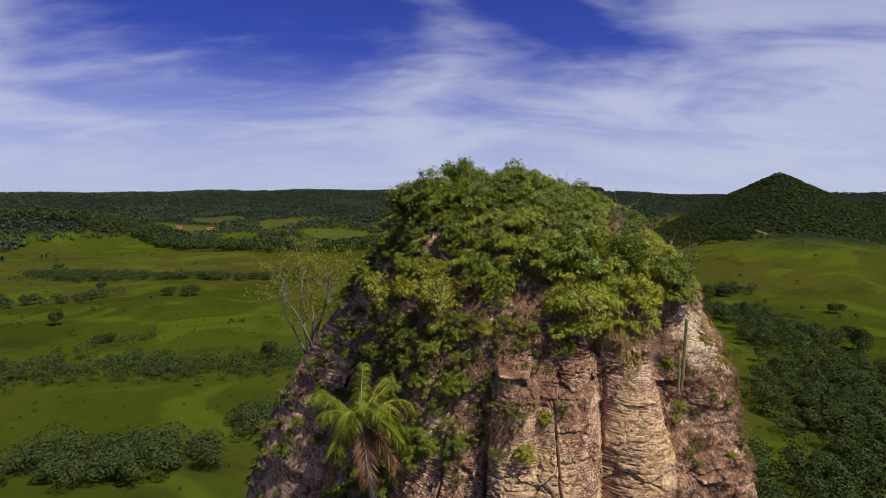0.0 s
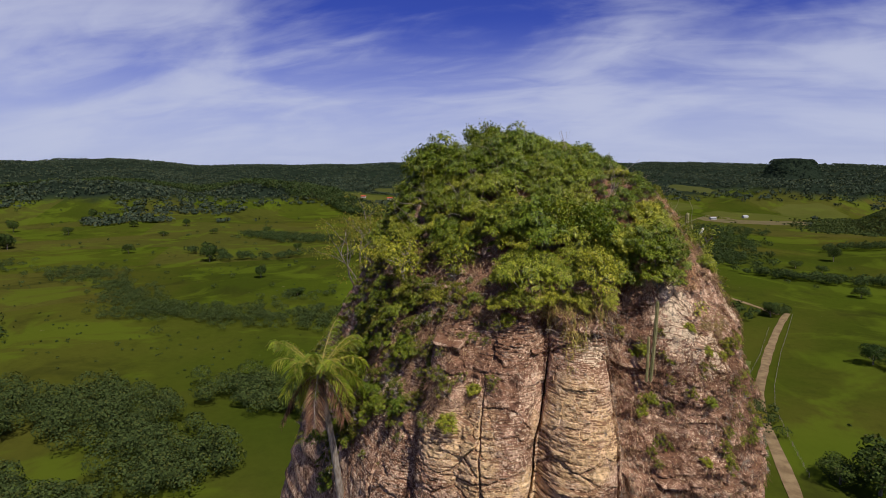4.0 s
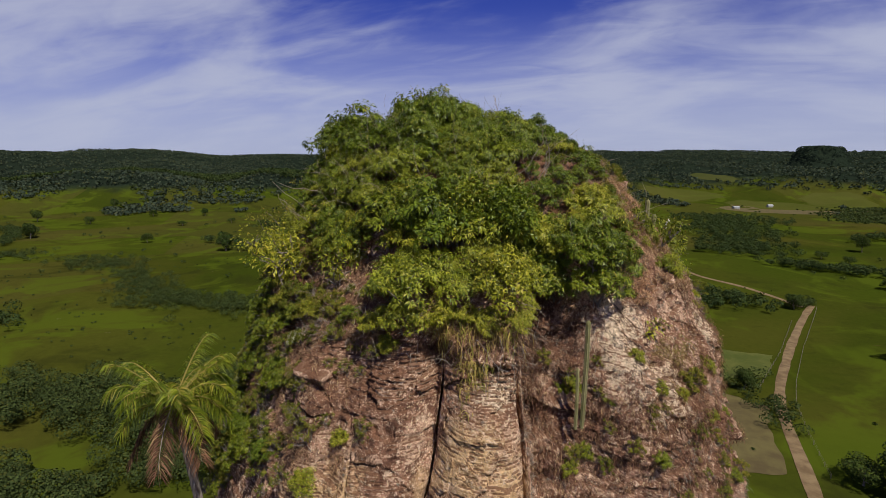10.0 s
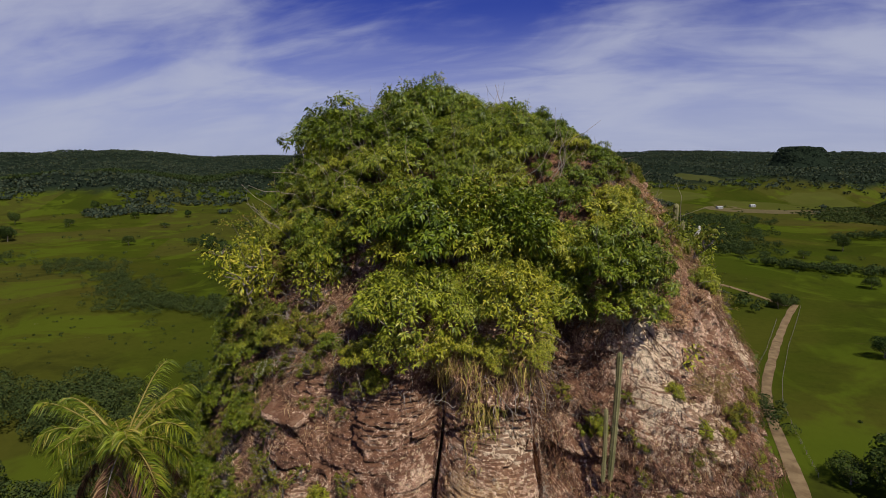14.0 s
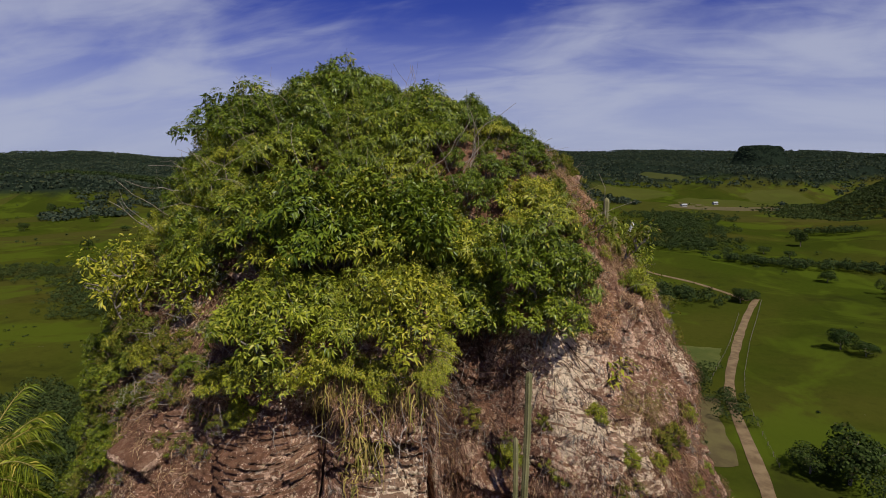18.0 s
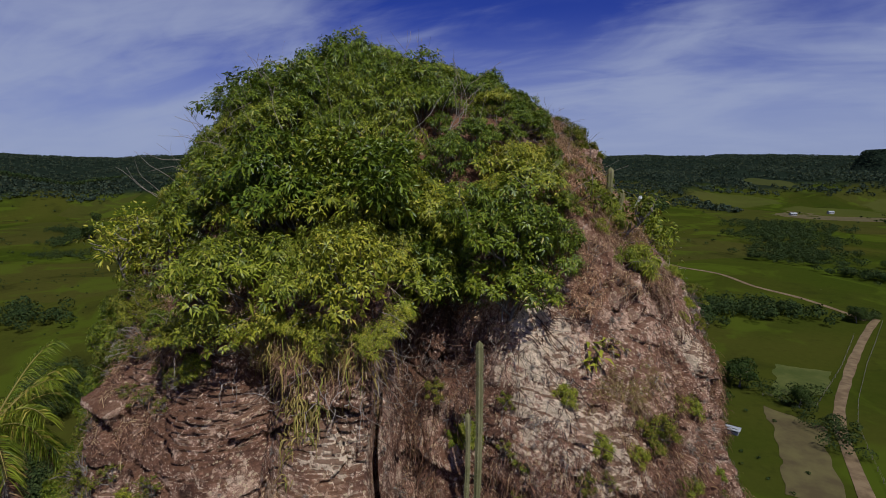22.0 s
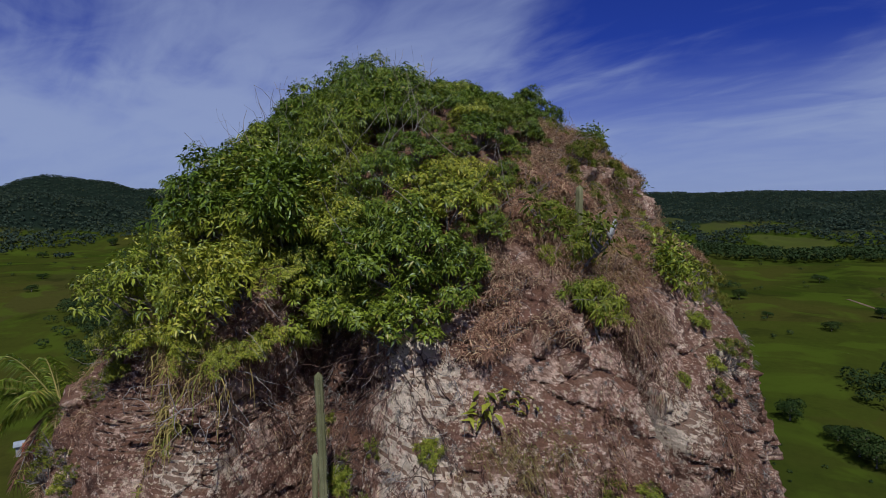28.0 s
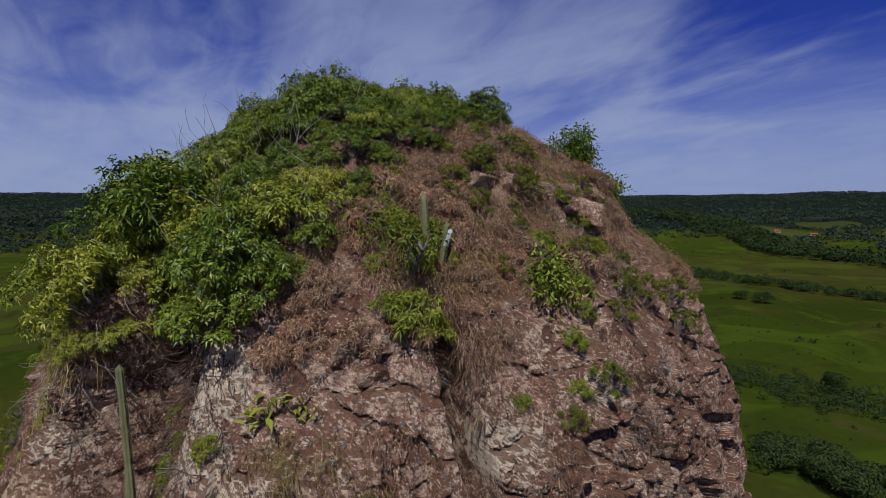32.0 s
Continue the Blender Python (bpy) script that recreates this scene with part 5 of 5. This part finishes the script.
        drop = 1.05 if i < 22 else 0.9
        pts = top + o * (ln * s * (0.95 - 0.25 * s))[:, None] + np.array([0, 0, 1.0]) * (ln * (lift * s * 0.75 - drop * s ** 2 * 0.62))[:, None]
        v, f = tubes([pts], [np.linspace(0.022, 0.004, 16)], 5)
        fr = mesh_object("frond", v, f, M_TWIG if i >= 23 else M_STRAP, root)
        n = 190
        q = np.linspace(0.12, 0.995, n)
        base = np.stack([np.interp(q, s, pts[:, c]) for c in range(3)], -1)
        tan = np.gradient(base, axis=0)
        tan /= np.linalg.norm(tan, axis=1)[:, None]
        sd = np.cross(tan, [0, 0, 1.0])
        sd /= np.linalg.norm(sd, axis=1)[:, None]
        sgn = np.where(np.arange(n) % 2 == 0, 1.0, -1.0)[:, None]
        way = sd * sgn * 0.9 + tan * 0.65 + b.normal(size=(n, 3)) * 0.22 + np.array([0, 0, 0.25])
        v, f = blades(base, way, np.tile([0, 0, 1.0], (n, 1)) + b.normal(size=(n, 3)) * 0.3, (0.5 - 0.28 * np.abs(q - 0.45)) * b.uniform(0.8, 1.1, n), np.full(n, 0.03), 0.75, 0.2)
        tagged(mesh_object("leaflet", v, f, M_FERN if i >= 23 else M_PALM, fr, "dead brown leaflets" if i >= 23 else ""), kind="stuff")
    root.matrix_basis = at
    return tagged(root, "feathery yellow-green palm with dead fronds growing beside the cliff", "palm")


make_palm(pose(-2.05, 16.65, 73.0), 4.85)


# ---- trees ----
def limb(b, start, way, length, r0, n=9, wander=0.25, rise=0.1):
    pts, q, w = [np.array(start, float)], np.array(start, float), np.array(way, float)
    for k in range(n - 1):
        w = w / np.linalg.norm(w) + b.normal(size=3) * wander + np.array([0, 0, rise])
        q = q + w / np.linalg.norm(w) * length / (n - 1)
        pts.append(q.copy())
    return np.array(pts), np.linspace(r0, r0 * 0.3, n)


def make_slim_tree(at, height, seed, label, spread=1.3, tips=260, flat=0.35, length=0.13, stems=4, leaf=None):
    """A thin tree with bare limbs and a flat, open crown."""
    b = np.random.default_rng(seed)
    root = new("tree")
    ends = []
    for i in range(stems):
        a = i * 2.4 + b.uniform(0, 1)
        pts, rad = limb(b, (0.1 * math.cos(a), 0.1 * math.sin(a), -0.4), (0.25 * math.cos(a), 0.25 * math.sin(a), 1.0), height * b.uniform(0.65, 0.9), 0.016 * height ** 0.9, 12, 0.16, 0.12)
        paths, radii = [pts], [rad]
        for k in range(7):
            s = pts[b.integers(5, 12)]
            aa = b.uniform(0, 6.28)
            p2, r2 = limb(b, s, (math.cos(aa), math.sin(aa), 0.8), height * b.uniform(0.18, 0.34), 0.025, 7, 0.25, 0.1)
            paths.append(p2)
            radii.append(r2)
            ends.append(p2[-1])
            ends.append(p2[-3])
        v, f = tubes(paths, radii, 6)
        mesh_object("trunk", v, f, M_BARK, root)
    ends = np.array(ends)
    ends = ends[ends[:, 2] > height * 0.3]
    k = b.integers(0, len(ends), tips)
    c = ends[k] + b.normal(size=(tips, 3)) * np.array([spread * 0.25, spread * 0.25, spread * 0.25 * flat])
    kk = np.repeat(np.arange(tips), 10)
    m = len(kk)
    sp = b.normal(size=(m, 3))
    v, f = blades(c[kk] + sp * 0.06, sp + [0, 0, 0.1], b.normal(size=(m, 3)), length * b.uniform(0.7, 1.2, m), np.full(m, length * 0.35), 0.3)
    tagged(mesh_object("crown", v, f, leaf or M_LEAF_YELLOW, root), kind="stuff")
    root.matrix_basis = at
    return tagged(root, label, "tree")


make_slim_tree(pose(-7.7, 31.0, 75.6), 7.6, 61, "slender pale-stemmed tree with a flat open crown", 1.7, 620, 0.2, 0.15, 6, M_LEAF_OLIVE)
for phi, z, h, s, ry, tips in ((80, 83.4, 1.75, 81, 0, 330), (72, 82.9, 1.15, 82, 8, 200), (157, 83.3, 2.2, 91, 0, 520), (150, 83.6, 2.0, 92, 0, 420), (-63, 82.2, 1.75, 84, 8, 520), (-74, 82.4, 1.7, 85, 0, 420), (127, 84.7, 2.5, 86, 0, 620), (112, 84.6, 1.9, 87, 0, 420)):
    p = rock_at(phi, z)
    make_slim_tree(pose(*p, 0, 0, phi) @ pose(0, 0, 0, 0, ry, 0), h, s, "small dark leafy tree rising out of the thicket", 0.55, tips, 0.8, 0.125, 3, M_LEAF_DARK)
# sapling leaning out beside the cacti
make_slim_tree(pose(*rock_at(-10, 82.0), 0, 0, -10) @ pose(0, 0, 0, 0, 14, 0), 1.25, 88, "thin sapling with a few leafy twigs on the slope", 0.5, 42, 0.8, 0.12, 2, M_LEAF_OLIVE)
for phi, z, h, s, ry in ((14, 81.5, 0.9, 73, 25), (-152, 80.8, 1.7, 74, 0), (-140, 80.9, 1.8, 75, 0), (-168, 80.7, 1.6, 76, 0), (-118, 81.2, 1.2, 77, 10)):
    p = rock_at(phi, z)
    make_slim_tree(pose(*p, 0, 0, phi) @ pose(0, 0, 0, 0, ry, 0), h, s, "small thin-stemmed tree rooted in the rock slope", 0.8, 110 if phi > -100 else 70, 0.8, 0.12, 2)


# ---- trees and woods of the valley ----
def crown_faces(b, n, size, centre, radii, lumps):
    """Leafy clumps: small tilted quads over an uneven crown."""
    u = b.normal(size=(n, 3))
    u /= np.linalg.norm(u, axis=1)[:, None]
    u[:, 2] = np.where(u[:, 2] < -0.5, -u[:, 2], u[:, 2])
    d = (0.72 + 0.55 * fbm(u[:, 0] * 2 + lumps, u[:, 1] * 2, u[:, 2] * 2, 3) + 0.16 * b.random(n))
    c = np.asarray(centre) + u * d[:, None] * np.asarray(radii)
    a = np.cross(u, b.normal(size=(n, 3)))
    a /= np.linalg.norm(a, axis=1)[:, None] + 1e-9
    e = np.cross(u + b.normal(size=(n, 3)) * 0.5, a)
    e /= np.linalg.norm(e, axis=1)[:, None] + 1e-9
    s = (size * b.uniform(0.6, 1.3, n))[:, None]
    v = np.stack([c - a * s * 0.5, c - e * s * 0.45 + u * s * 0.2, c + a * s * 0.5, c + e * s * 0.55], 1).reshape(-1, 3)
    return v, np.arange(n * 4).reshape(-1, 4)


def make_field_tree(seed, height, spread):
    b = np.random.default_rng(seed)
    root = new("tree")
    paths, radii = [], []
    pts, rad = limb(b, (0, 0, -0.3), (0, 0, 1), height * 0.5, 0.32, 8, 0.08, 0.2)
    paths.append(pts)
    radii.append(rad)
    for k in range(7):
        a = k * 0.9 + b.uniform(0, 0.5)
        p2, r2 = limb(b, pts[b.integers(3, 8)], (math.cos(a), math.sin(a), 0.9), height * 0.42, 0.13, 7, 0.2, 0.05)
        paths.append(p2)
        radii.append(r2)
    v, f = tubes(paths, radii, 6)
    mesh_object("trunk", v, f, M_BARK, root)
    cl = [crown_faces(b, 620, 0.5, (0, 0, height * 0.5), (spread * 0.85, spread * 0.85, height * 0.46), seed)]
    for k in range(6):
        a = k * 1.05 + b.uniform(0, 0.6)
        cl.append(crown_faces(b, 260, 0.48, (spread * 0.55 * math.cos(a), spread * 0.55 * math.sin(a), height * b.uniform(0.3, 0.7)), (spread * 0.5, spread * 0.5, height * 0.28), seed + k))
    v, f = join(cl)
    tagged(mesh_object("crown", v, f, M_TREE, root), kind="stuff")
    return tagged(root, "round dark green pasture tree", "tree", "pasture trees")


field_protos = [make_field_tree(301, 9, 5.5), make_field_tree(302, 8, 6.5), make_field_tree(303, 10, 4.5)]
placed = [False, False, False]
b = np.random.default_rng(19)
SPOTS = [(-220, 429, 1.0), (-203, 429, 1.25), (-447, 404, 1.2), (-752, 618, 1.5), (-637, 489, 1.0), (-584, 383, 1.1), (-730, 487, 1.1), (21, 207, 1.0), (31, 230, 1.05), (112, 266, 0.9), (118, 258, 0.8),
         (67, 163, 1.0), (75, 160, 1.1), (84, 168, 0.9), (93, 352, 0.7), (92, 345, 0.6), (-48, 410, 0.9), (-30, 470, 0.8), (-92, 620, 1.2), (-33, 243, 0.8), (-17, 235, 0.8), (-10, 226, 1.0), (-5, 220, 0.9),
         (234, 445, 1.0), (281, 381, 1.0), (239, 313, 0.8), (220, 279, 0.8), (150, 520, 0.9), (165, 505, 0.8), (190, 560, 0.9), (48, 218, 0.5), (-120, 480, 0.9), (-85, 420, 0.6), (-340, 392, 1.2),
         (-520, 520, 1.0), (-480, 560, 0.9), (-430, 600, 0.9), (-560, 600, 0.8), (-610, 560, 0.9), (-300, 470, 0.7), (-700, 560, 0.8), (160, 415, 0.9), (205, 418, 1.0), (-90, 275, 0.7), (-60, 268, 0.8), (-240, 330, 0.7),
         (-190, 300, 0.8), (-320, 120, 1.0), (-420, 210, 0.8), (-480, 190, 0.9), (-760, 320, 1.2), (-820, 260, 1.2), (-700, 200, 1.1), (-600, 150, 1.0), (-900, 150, 1.2), (-1000, 260, 1.3), (-640, 110, 0.9), (-560, 90, 0.9)]
for i, (x, y, s) in enumerate(SPOTS):
    k = int(b.integers(0, 3))
    m = pose(x, y, float(ground_z(x, y)), 0, 0, b.uniform(0, 360)) @ Matrix.Diagonal((s, s, s * b.uniform(0.85, 1.1), 1))
    if not placed[k]:
        field_protos[k].matrix_basis = m
        placed[k] = True
    else:
        copy_thing(field_protos[k], m)


def woodland(name, label, xy, faces, height, spread, quad, seed, category="woods", material=None, jitter=0.3):
    """Many trees as one stand."""
    b = np.random.default_rng(seed)
    xy = np.asarray(xy, float)
    n = len(xy)
    h = height * b.uniform(1 - jitter, 1 + jitter, n)
    w = spread * b.uniform(1 - jitter, 1 + jitter, n)
    z = ground_z(xy[:, 0], xy[:, 1])
    k = np.repeat(np.arange(n), faces)
    m = len(k)
    u = b.normal(size=(m, 3))
    u /= np.linalg.norm(u, axis=1)[:, None]
    u[:, 2] = np.abs(u[:, 2]) * np.where(b.random(m) < 0.25, -0.6, 1.0)
    d = 0.75 + 0.45 * fbm(u[:, 0] * 2 + k * 3.1, u[:, 1] * 2 + k * 1.7, u[:, 2] * 2, 2) + 0.2 * b.random(m)
    c = np.stack([xy[k, 0], xy[k, 1], z[k] + h[k] * 0.55], -1) + u * d[:, None] * np.stack([w[k], w[k], h[k] * 0.48], -1)
    a = np.cross(u, b.normal(size=(m, 3)))
    a /= np.linalg.norm(a, axis=1)[:, None] + 1e-9
    e = np.cross(u + b.normal(size=(m, 3)) * 0.4, a)
    e /= np.linalg.norm(e, axis=1)[:, None] + 1e-9
    s = (quad * b.uniform(0.6, 1.3, m))[:, None]
    v = np.stack([c - a * s * 0.5, c - e * s * 0.5, c + a * s * 0.5, c + e * s * 0.5], 1).reshape(-1, 3)
    return tagged(mesh_object(name, v, np.arange(m * 4).reshape(-1, 4), material or M_WOODS), label, category, kind="stuff")


def blob(b, x, y, rx, ry, n):
    p = b.normal(size=(n, 2)) * 0.55
    p = p[np.hypot(p[:, 0], p[:, 1]) < 1.15]
    return p * np.array([rx, ry]) + np.array([x, y])


def belt(b, pts, half, per_m):
    """Trees along a line."""
    pts = np.array(pts, float)
    s = np.concatenate([[0], np.cumsum(np.hypot(*np.diff(pts, axis=0).T))])
    n = int(s[-1] * per_m)
    t = b.uniform(0, s[-1], n)
    gap = vnoise(t / 22, 0.5, pts[0, 0]) > 0.3
    t = t[gap]
    w = half * (0.5 + vnoise(t / 30, 4.5, 1.0))
    return np.stack([np.interp(t, s, pts[:, 0]), np.interp(t, s, pts[:, 1])], -1) + b.normal(size=(len(t), 2)) * 0.5 * w[:, None]


b = np.random.default_rng(23)
near = np.concatenate([blob(b, -155, 124, 42, 17, 110), blob(b, -105, 160, 36, 16, 80), blob(b, -112, 112, 22, 14, 45), blob(b, -130, 84, 30, 10, 40), blob(b, -58, 192, 20, 12, 40),
                       blob(b, 200, 360, 30, 30, 70), blob(b, 198, 300, 35, 30, 90), blob(b, 175, 235, 32, 32, 110), blob(b, 150, 195, 38, 35, 120), blob(b, 115, 140, 40, 28, 110)])
woodland("woodland", "dark green broadleaf wood on the valley floor", near, 380, 8.0, 4.2, 0.58, 5)
scrub = np.concatenate([belt(b, [(-520, 300), (-443, 317), (-367, 307), (-300, 265), (-256, 240), (-199, 236), (-167, 253), (-133, 256), (-88, 262), (-66, 272)], 18, 1.9),
                        belt(b, [(-256, 225), (-210, 240), (-150, 268)], 14, 1.5), belt(b, [(46, 222), (56, 200), (55, 178)], 5, 0.5), belt(b, [(40, 226), (52, 222)], 6, 0.9),
                        belt(b, [(-205, 290), (-172, 312)], 12, 0.6), belt(b, [(18, 180), (17, 186)], 2, 0.8), belt(b, [(96, 340), (104, 362)], 3, 0.5)])
woodland("scrub_belt", "belt of dark green scrub along a gully", scrub, 90, 4.0, 3.0, 0.6, 6, "scrub")
mid = np.concatenate([blob(b, 92, 545, 45, 45, 170), blob(b, 100, 640, 52, 60, 190), blob(b, 110, 745, 60, 70, 190), belt(b, [(-15, 295), (18, 325), (45, 350), (72, 343)], 15, 1.6), belt(b, [(103, 476), (142, 468), (181, 460), (260, 452)], 10, 0.9),
                      belt(b, [(184, 640), (214, 612), (245, 600)], 9, 0.7), belt(b, [(-445, 556), (-370, 556), (-273, 537), (-149, 537)], 17, 1.0), blob(b, -370, 420, 28, 10, 26), belt(b, [(-400, 548), (-320, 520)], 16, 1.0),
                      belt(b, [(-335, 402), (-261, 424)], 8, 0.5), belt(b, [(-307, 100), (-356, 140), (-493, 175), (-596, 240), (-650, 310)], 26, 1.3), blob(b, -320, 120, 40, 30, 90), blob(b, -300, 165, 30, 20, 50),
                      belt(b, [(374, 770), (403, 735), (420, 700)], 14, 0.8), belt(b, [(-560, 330), (-620, 400), (-700, 420)], 14, 0.6), belt(b, [(-230, 80), (-330, 95), (-480, 110)], 20, 1.0)])
woodland("woodland", "wood and hedge trees between the pastures", mid, 90, 6.5, 4.2, 1.0, 7)
n = 4200
t = b.uniform(0, 1, n)
line = np.array([(-1250, 500), (-1032, 650), (-949, 745), (-856, 845), (-655, 850), (-507, 900), (-342, 770), (-148, 775), (-20, 860)], float)
ls = np.linspace(0, 1, len(line))
px, py = np.interp(t, ls, line[:, 0]), np.interp(t, ls, line[:, 1])
q = b.uniform(0, 1, n) * 130
dd = np.hypot(px, py)
plantation = np.stack([px * (1 + q / dd), py * (1 + q / dd)], -1)
woodland("plantation", "straight-edged plantation of dark tall trees", plantation, 18, 12, 4.0, 2.6, 8, "woods", None, 0.12)
n = 42000
az, D = np.radians(b.uniform(-100, 50, n)), 850 + 1850 * b.random(n) ** 1.4
far = np.stack([D * np.sin(az), D * np.cos(az)], -1)
hz = ground_z(far[:, 0], far[:, 1])
keep = (hz + 90 * fbm(far[:, 0] / 170, far[:, 1] / 170, 0.7, 4)) > 13
for x0, y0, rx, ry in CLEARINGS:
    keep &= np.hypot((far[:, 0] - x0) / rx, (far[:, 1] - y0) / ry) + 0.9 * fbm(far[:, 0] / 40, far[:, 1] / 40, 2.7, 3) > 1.0
cone = np.hypot(far[:, 0] - 524, far[:, 1] - 852) < 260
woodland("forest", "dark forest covering a cone-shaped hill", np.concatenate([far[keep & cone] + b.normal(size=(int((keep & cone).sum()), 2)) * 20 for k in range(5)]), 16, 2.2, 2.6, 1.8, 29, "forest")
mesa = np.hypot(far[:, 0] - 431, far[:, 1] - 1644) < 85
# mesa and ridge forests take the foliage with haze painted into it
woodland("forest", "dark forest on a flat-topped hill", np.concatenate([far[mesa] + b.normal(size=(int(mesa.sum()), 2)) * 10 for k in range(9)]), 14, 2, 3.0, 2.0, 30, "forest", M_FAR_HAZED)
keep &= ~cone & ~mesa
woodland("forest", "distant dark forest on the ridges", far[keep], 12, 6, 6.0, 3.3, 9, "forest", M_FAR_HAZED)
n = 500
far2 = np.stack([b.uniform(-1100, 500, n), b.uniform(60, 1000, n)], -1)
keep = (np.hypot(far2[:, 0], far2[:, 1]) > 330) & (vnoise(far2[:, 0] / 120, far2[:, 1] / 120, 3.0) > 0.45)
woodland("scattered_bushes", "scattered dark bushes over the pasture", far2[keep], 40, 3.2, 2.3, 0.9, 10, "bushes")
n = 1200
near2 = np.stack([b.uniform(-420, 260, n), b.uniform(110, 420, n)], -1)
keep = (np.hypot(near2[:, 0], near2[:, 1]) > 150) & (vnoise(near2[:, 0] / 60, near2[:, 1] / 60, 9.0) > 0.55)
woodland("weed_clumps", "small weed clumps dotted over the grass", near2[keep], 14, 0.8, 0.8, 0.5, 11, "weeds")


# ---- farm buildings ----
def box(bm, x0, y0, z0, x1, y1, z1):
    vs = [bm.verts.new(p) for p in ((x0, y0, z0), (x1, y0, z0), (x1, y1, z0), (x0, y1, z0), (x0, y0, z1), (x1, y0, z1), (x1, y1, z1), (x0, y1, z1))]
    for q in ((0, 3, 2, 1), (4, 5, 6, 7), (0, 1, 5, 4), (1, 2, 6, 5), (2, 3, 7, 6), (3, 0, 4, 7)):
        bm.faces.new([vs[k] for k in q])


def make_building(at, ln, wd, ht, ridge, roof_material, label, name="farm_building", doors=1, windows=4):
    root = new(name)
    bm = bmesh.new()
    box(bm, -ln / 2, -wd / 2, -1.0, ln / 2, wd / 2, ht)
    for s in (-1, 1):
        a = [bm.verts.new((s * ln / 2, -wd / 2, ht)), bm.verts.new((s * ln / 2, wd / 2, ht)), bm.verts.new((s * ln / 2, 0, ht + ridge * 0.95))]
        bm.faces.new(a)
    part("wall", bm, M_WALL, root)
    for s in (-1, 1):
        bm = bmesh.new()
        e, o = 0.6, 0.15
        p = [(-ln / 2 - e, s * (wd / 2 + e), ht - ridge * e / (wd / 2)), (ln / 2 + e, s * (wd / 2 + e), ht - ridge * e / (wd / 2)), (ln / 2 + e, 0, ht + ridge), (-ln / 2 - e, 0, ht + ridge)]
        lo = [bm.verts.new(q) for q in p]
        up = [bm.verts.new((q[0], q[1], q[2] + o)) for q in p]
        bm.faces.new(up)
        bm.faces.new(lo[::-1])
        for k in range(4):
            bm.faces.new([lo[k], lo[(k + 1) % 4], up[(k + 1) % 4], up[k]])
        part("roof", bm, roof_material, root)
    for k in range(windows):
        x = -ln / 2 + (k + 0.5) * ln / windows
        for s in (-1, 1):
            bm = bmesh.new()
            box(bm, x - 0.6, s * wd / 2 - 0.06, 1.0, x + 0.6, s * wd / 2 + 0.06, 2.1)
            part("window", bm, M_WINDOW, root)
    root.matrix_basis = at
    return tagged(root, label, "building")


def at_ground(x, y, rz):
    return pose(x, y, float(ground_z(x, y)), 0, 0, rz)


make_building(at_ground(-196, 52, 78), 30, 8, 3.2, 1.8, M_ROOF, "long farm shed with a bright red tiled roof", "farm_shed", 1, 7)
make_building(at_ground(-203, 40, 78), 9, 4, 3.6, 0.7, M_ROOFPALE, "low outbuilding with a pale roof beside the red shed", "outbuilding", 1, 2)
make_building(at_ground(26, 190, -12), 4.2, 2.0, 1.8, 0.4, M_ROOFPALE, "small pale-roofed cattle shelter in the pasture", "cattle_shelter", 1, 2)
make_building(at_ground(-430, 1000, 20), 10, 6, 2.8, 1.6, M_ROOF, "distant whitewashed farmhouse with a red roof", "farmhouse", 1, 3)
make_building(at_ground(-480, 985, 10), 9, 6, 2.8, 1.6, M_ROOF, "distant whitewashed farmhouse with a red roof", "farmhouse", 1, 3)
make_building(at_ground(150, 960, 30), 9, 6, 2.8, 1.6, M_ROOFPALE, "distant whitewashed farmhouse with a pale roof", "farmhouse", 1, 3)
make_building(at_ground(205, 1005, 30), 8, 5, 2.6, 1.5, M_ROOFPALE, "distant small farmhouse with a pale roof", "farmhouse", 1, 2)


# ---- fence along the dirt road ----
def make_fence(pts, label):
    root = new("fence")
    pts = np.array(pts, float)
    s = np.concatenate([[0], np.cumsum(np.hypot(*np.diff(pts, axis=0).T))])
    t = np.arange(0, s[-1], 6.0)
    x, y = np.interp(t, s, pts[:, 0]), np.interp(t, s, pts[:, 1])
    z = ground_z(x, y)
    v, f = tubes([[(0, 0, -0.3), (0, 0, 0.7), (0.02, 0, 1.4)]], [[0.09, 0.085, 0.08]], 6)
    first = mesh_object("post", v, f, M_BARK, root)
    first.location = (x[0], y[0], z[0])
    for k in range(1, len(t)):
        o = first.copy()
        scene.collection.objects.link(o)
        o.location = (x[k], y[k], z[k])
    for h in (0.5, 0.9, 1.3):
        v, f = tubes([np.stack([x, y, z + h], -1)], [np.full(len(t), 0.012)], 4)
        mesh_object("wire", v, f, M_BARK, root)
    return tagged(root, label, "fence")


make_fence([(104, 350), (93, 315), (80, 275), (67, 230), (62, 208), (61, 190), (60, 160)], "wooden post and wire fence along the dirt road")
make_fence([(38, 225), (53, 219), (70, 268), (85, 318)], "wooden post and wire fence beside a green field")
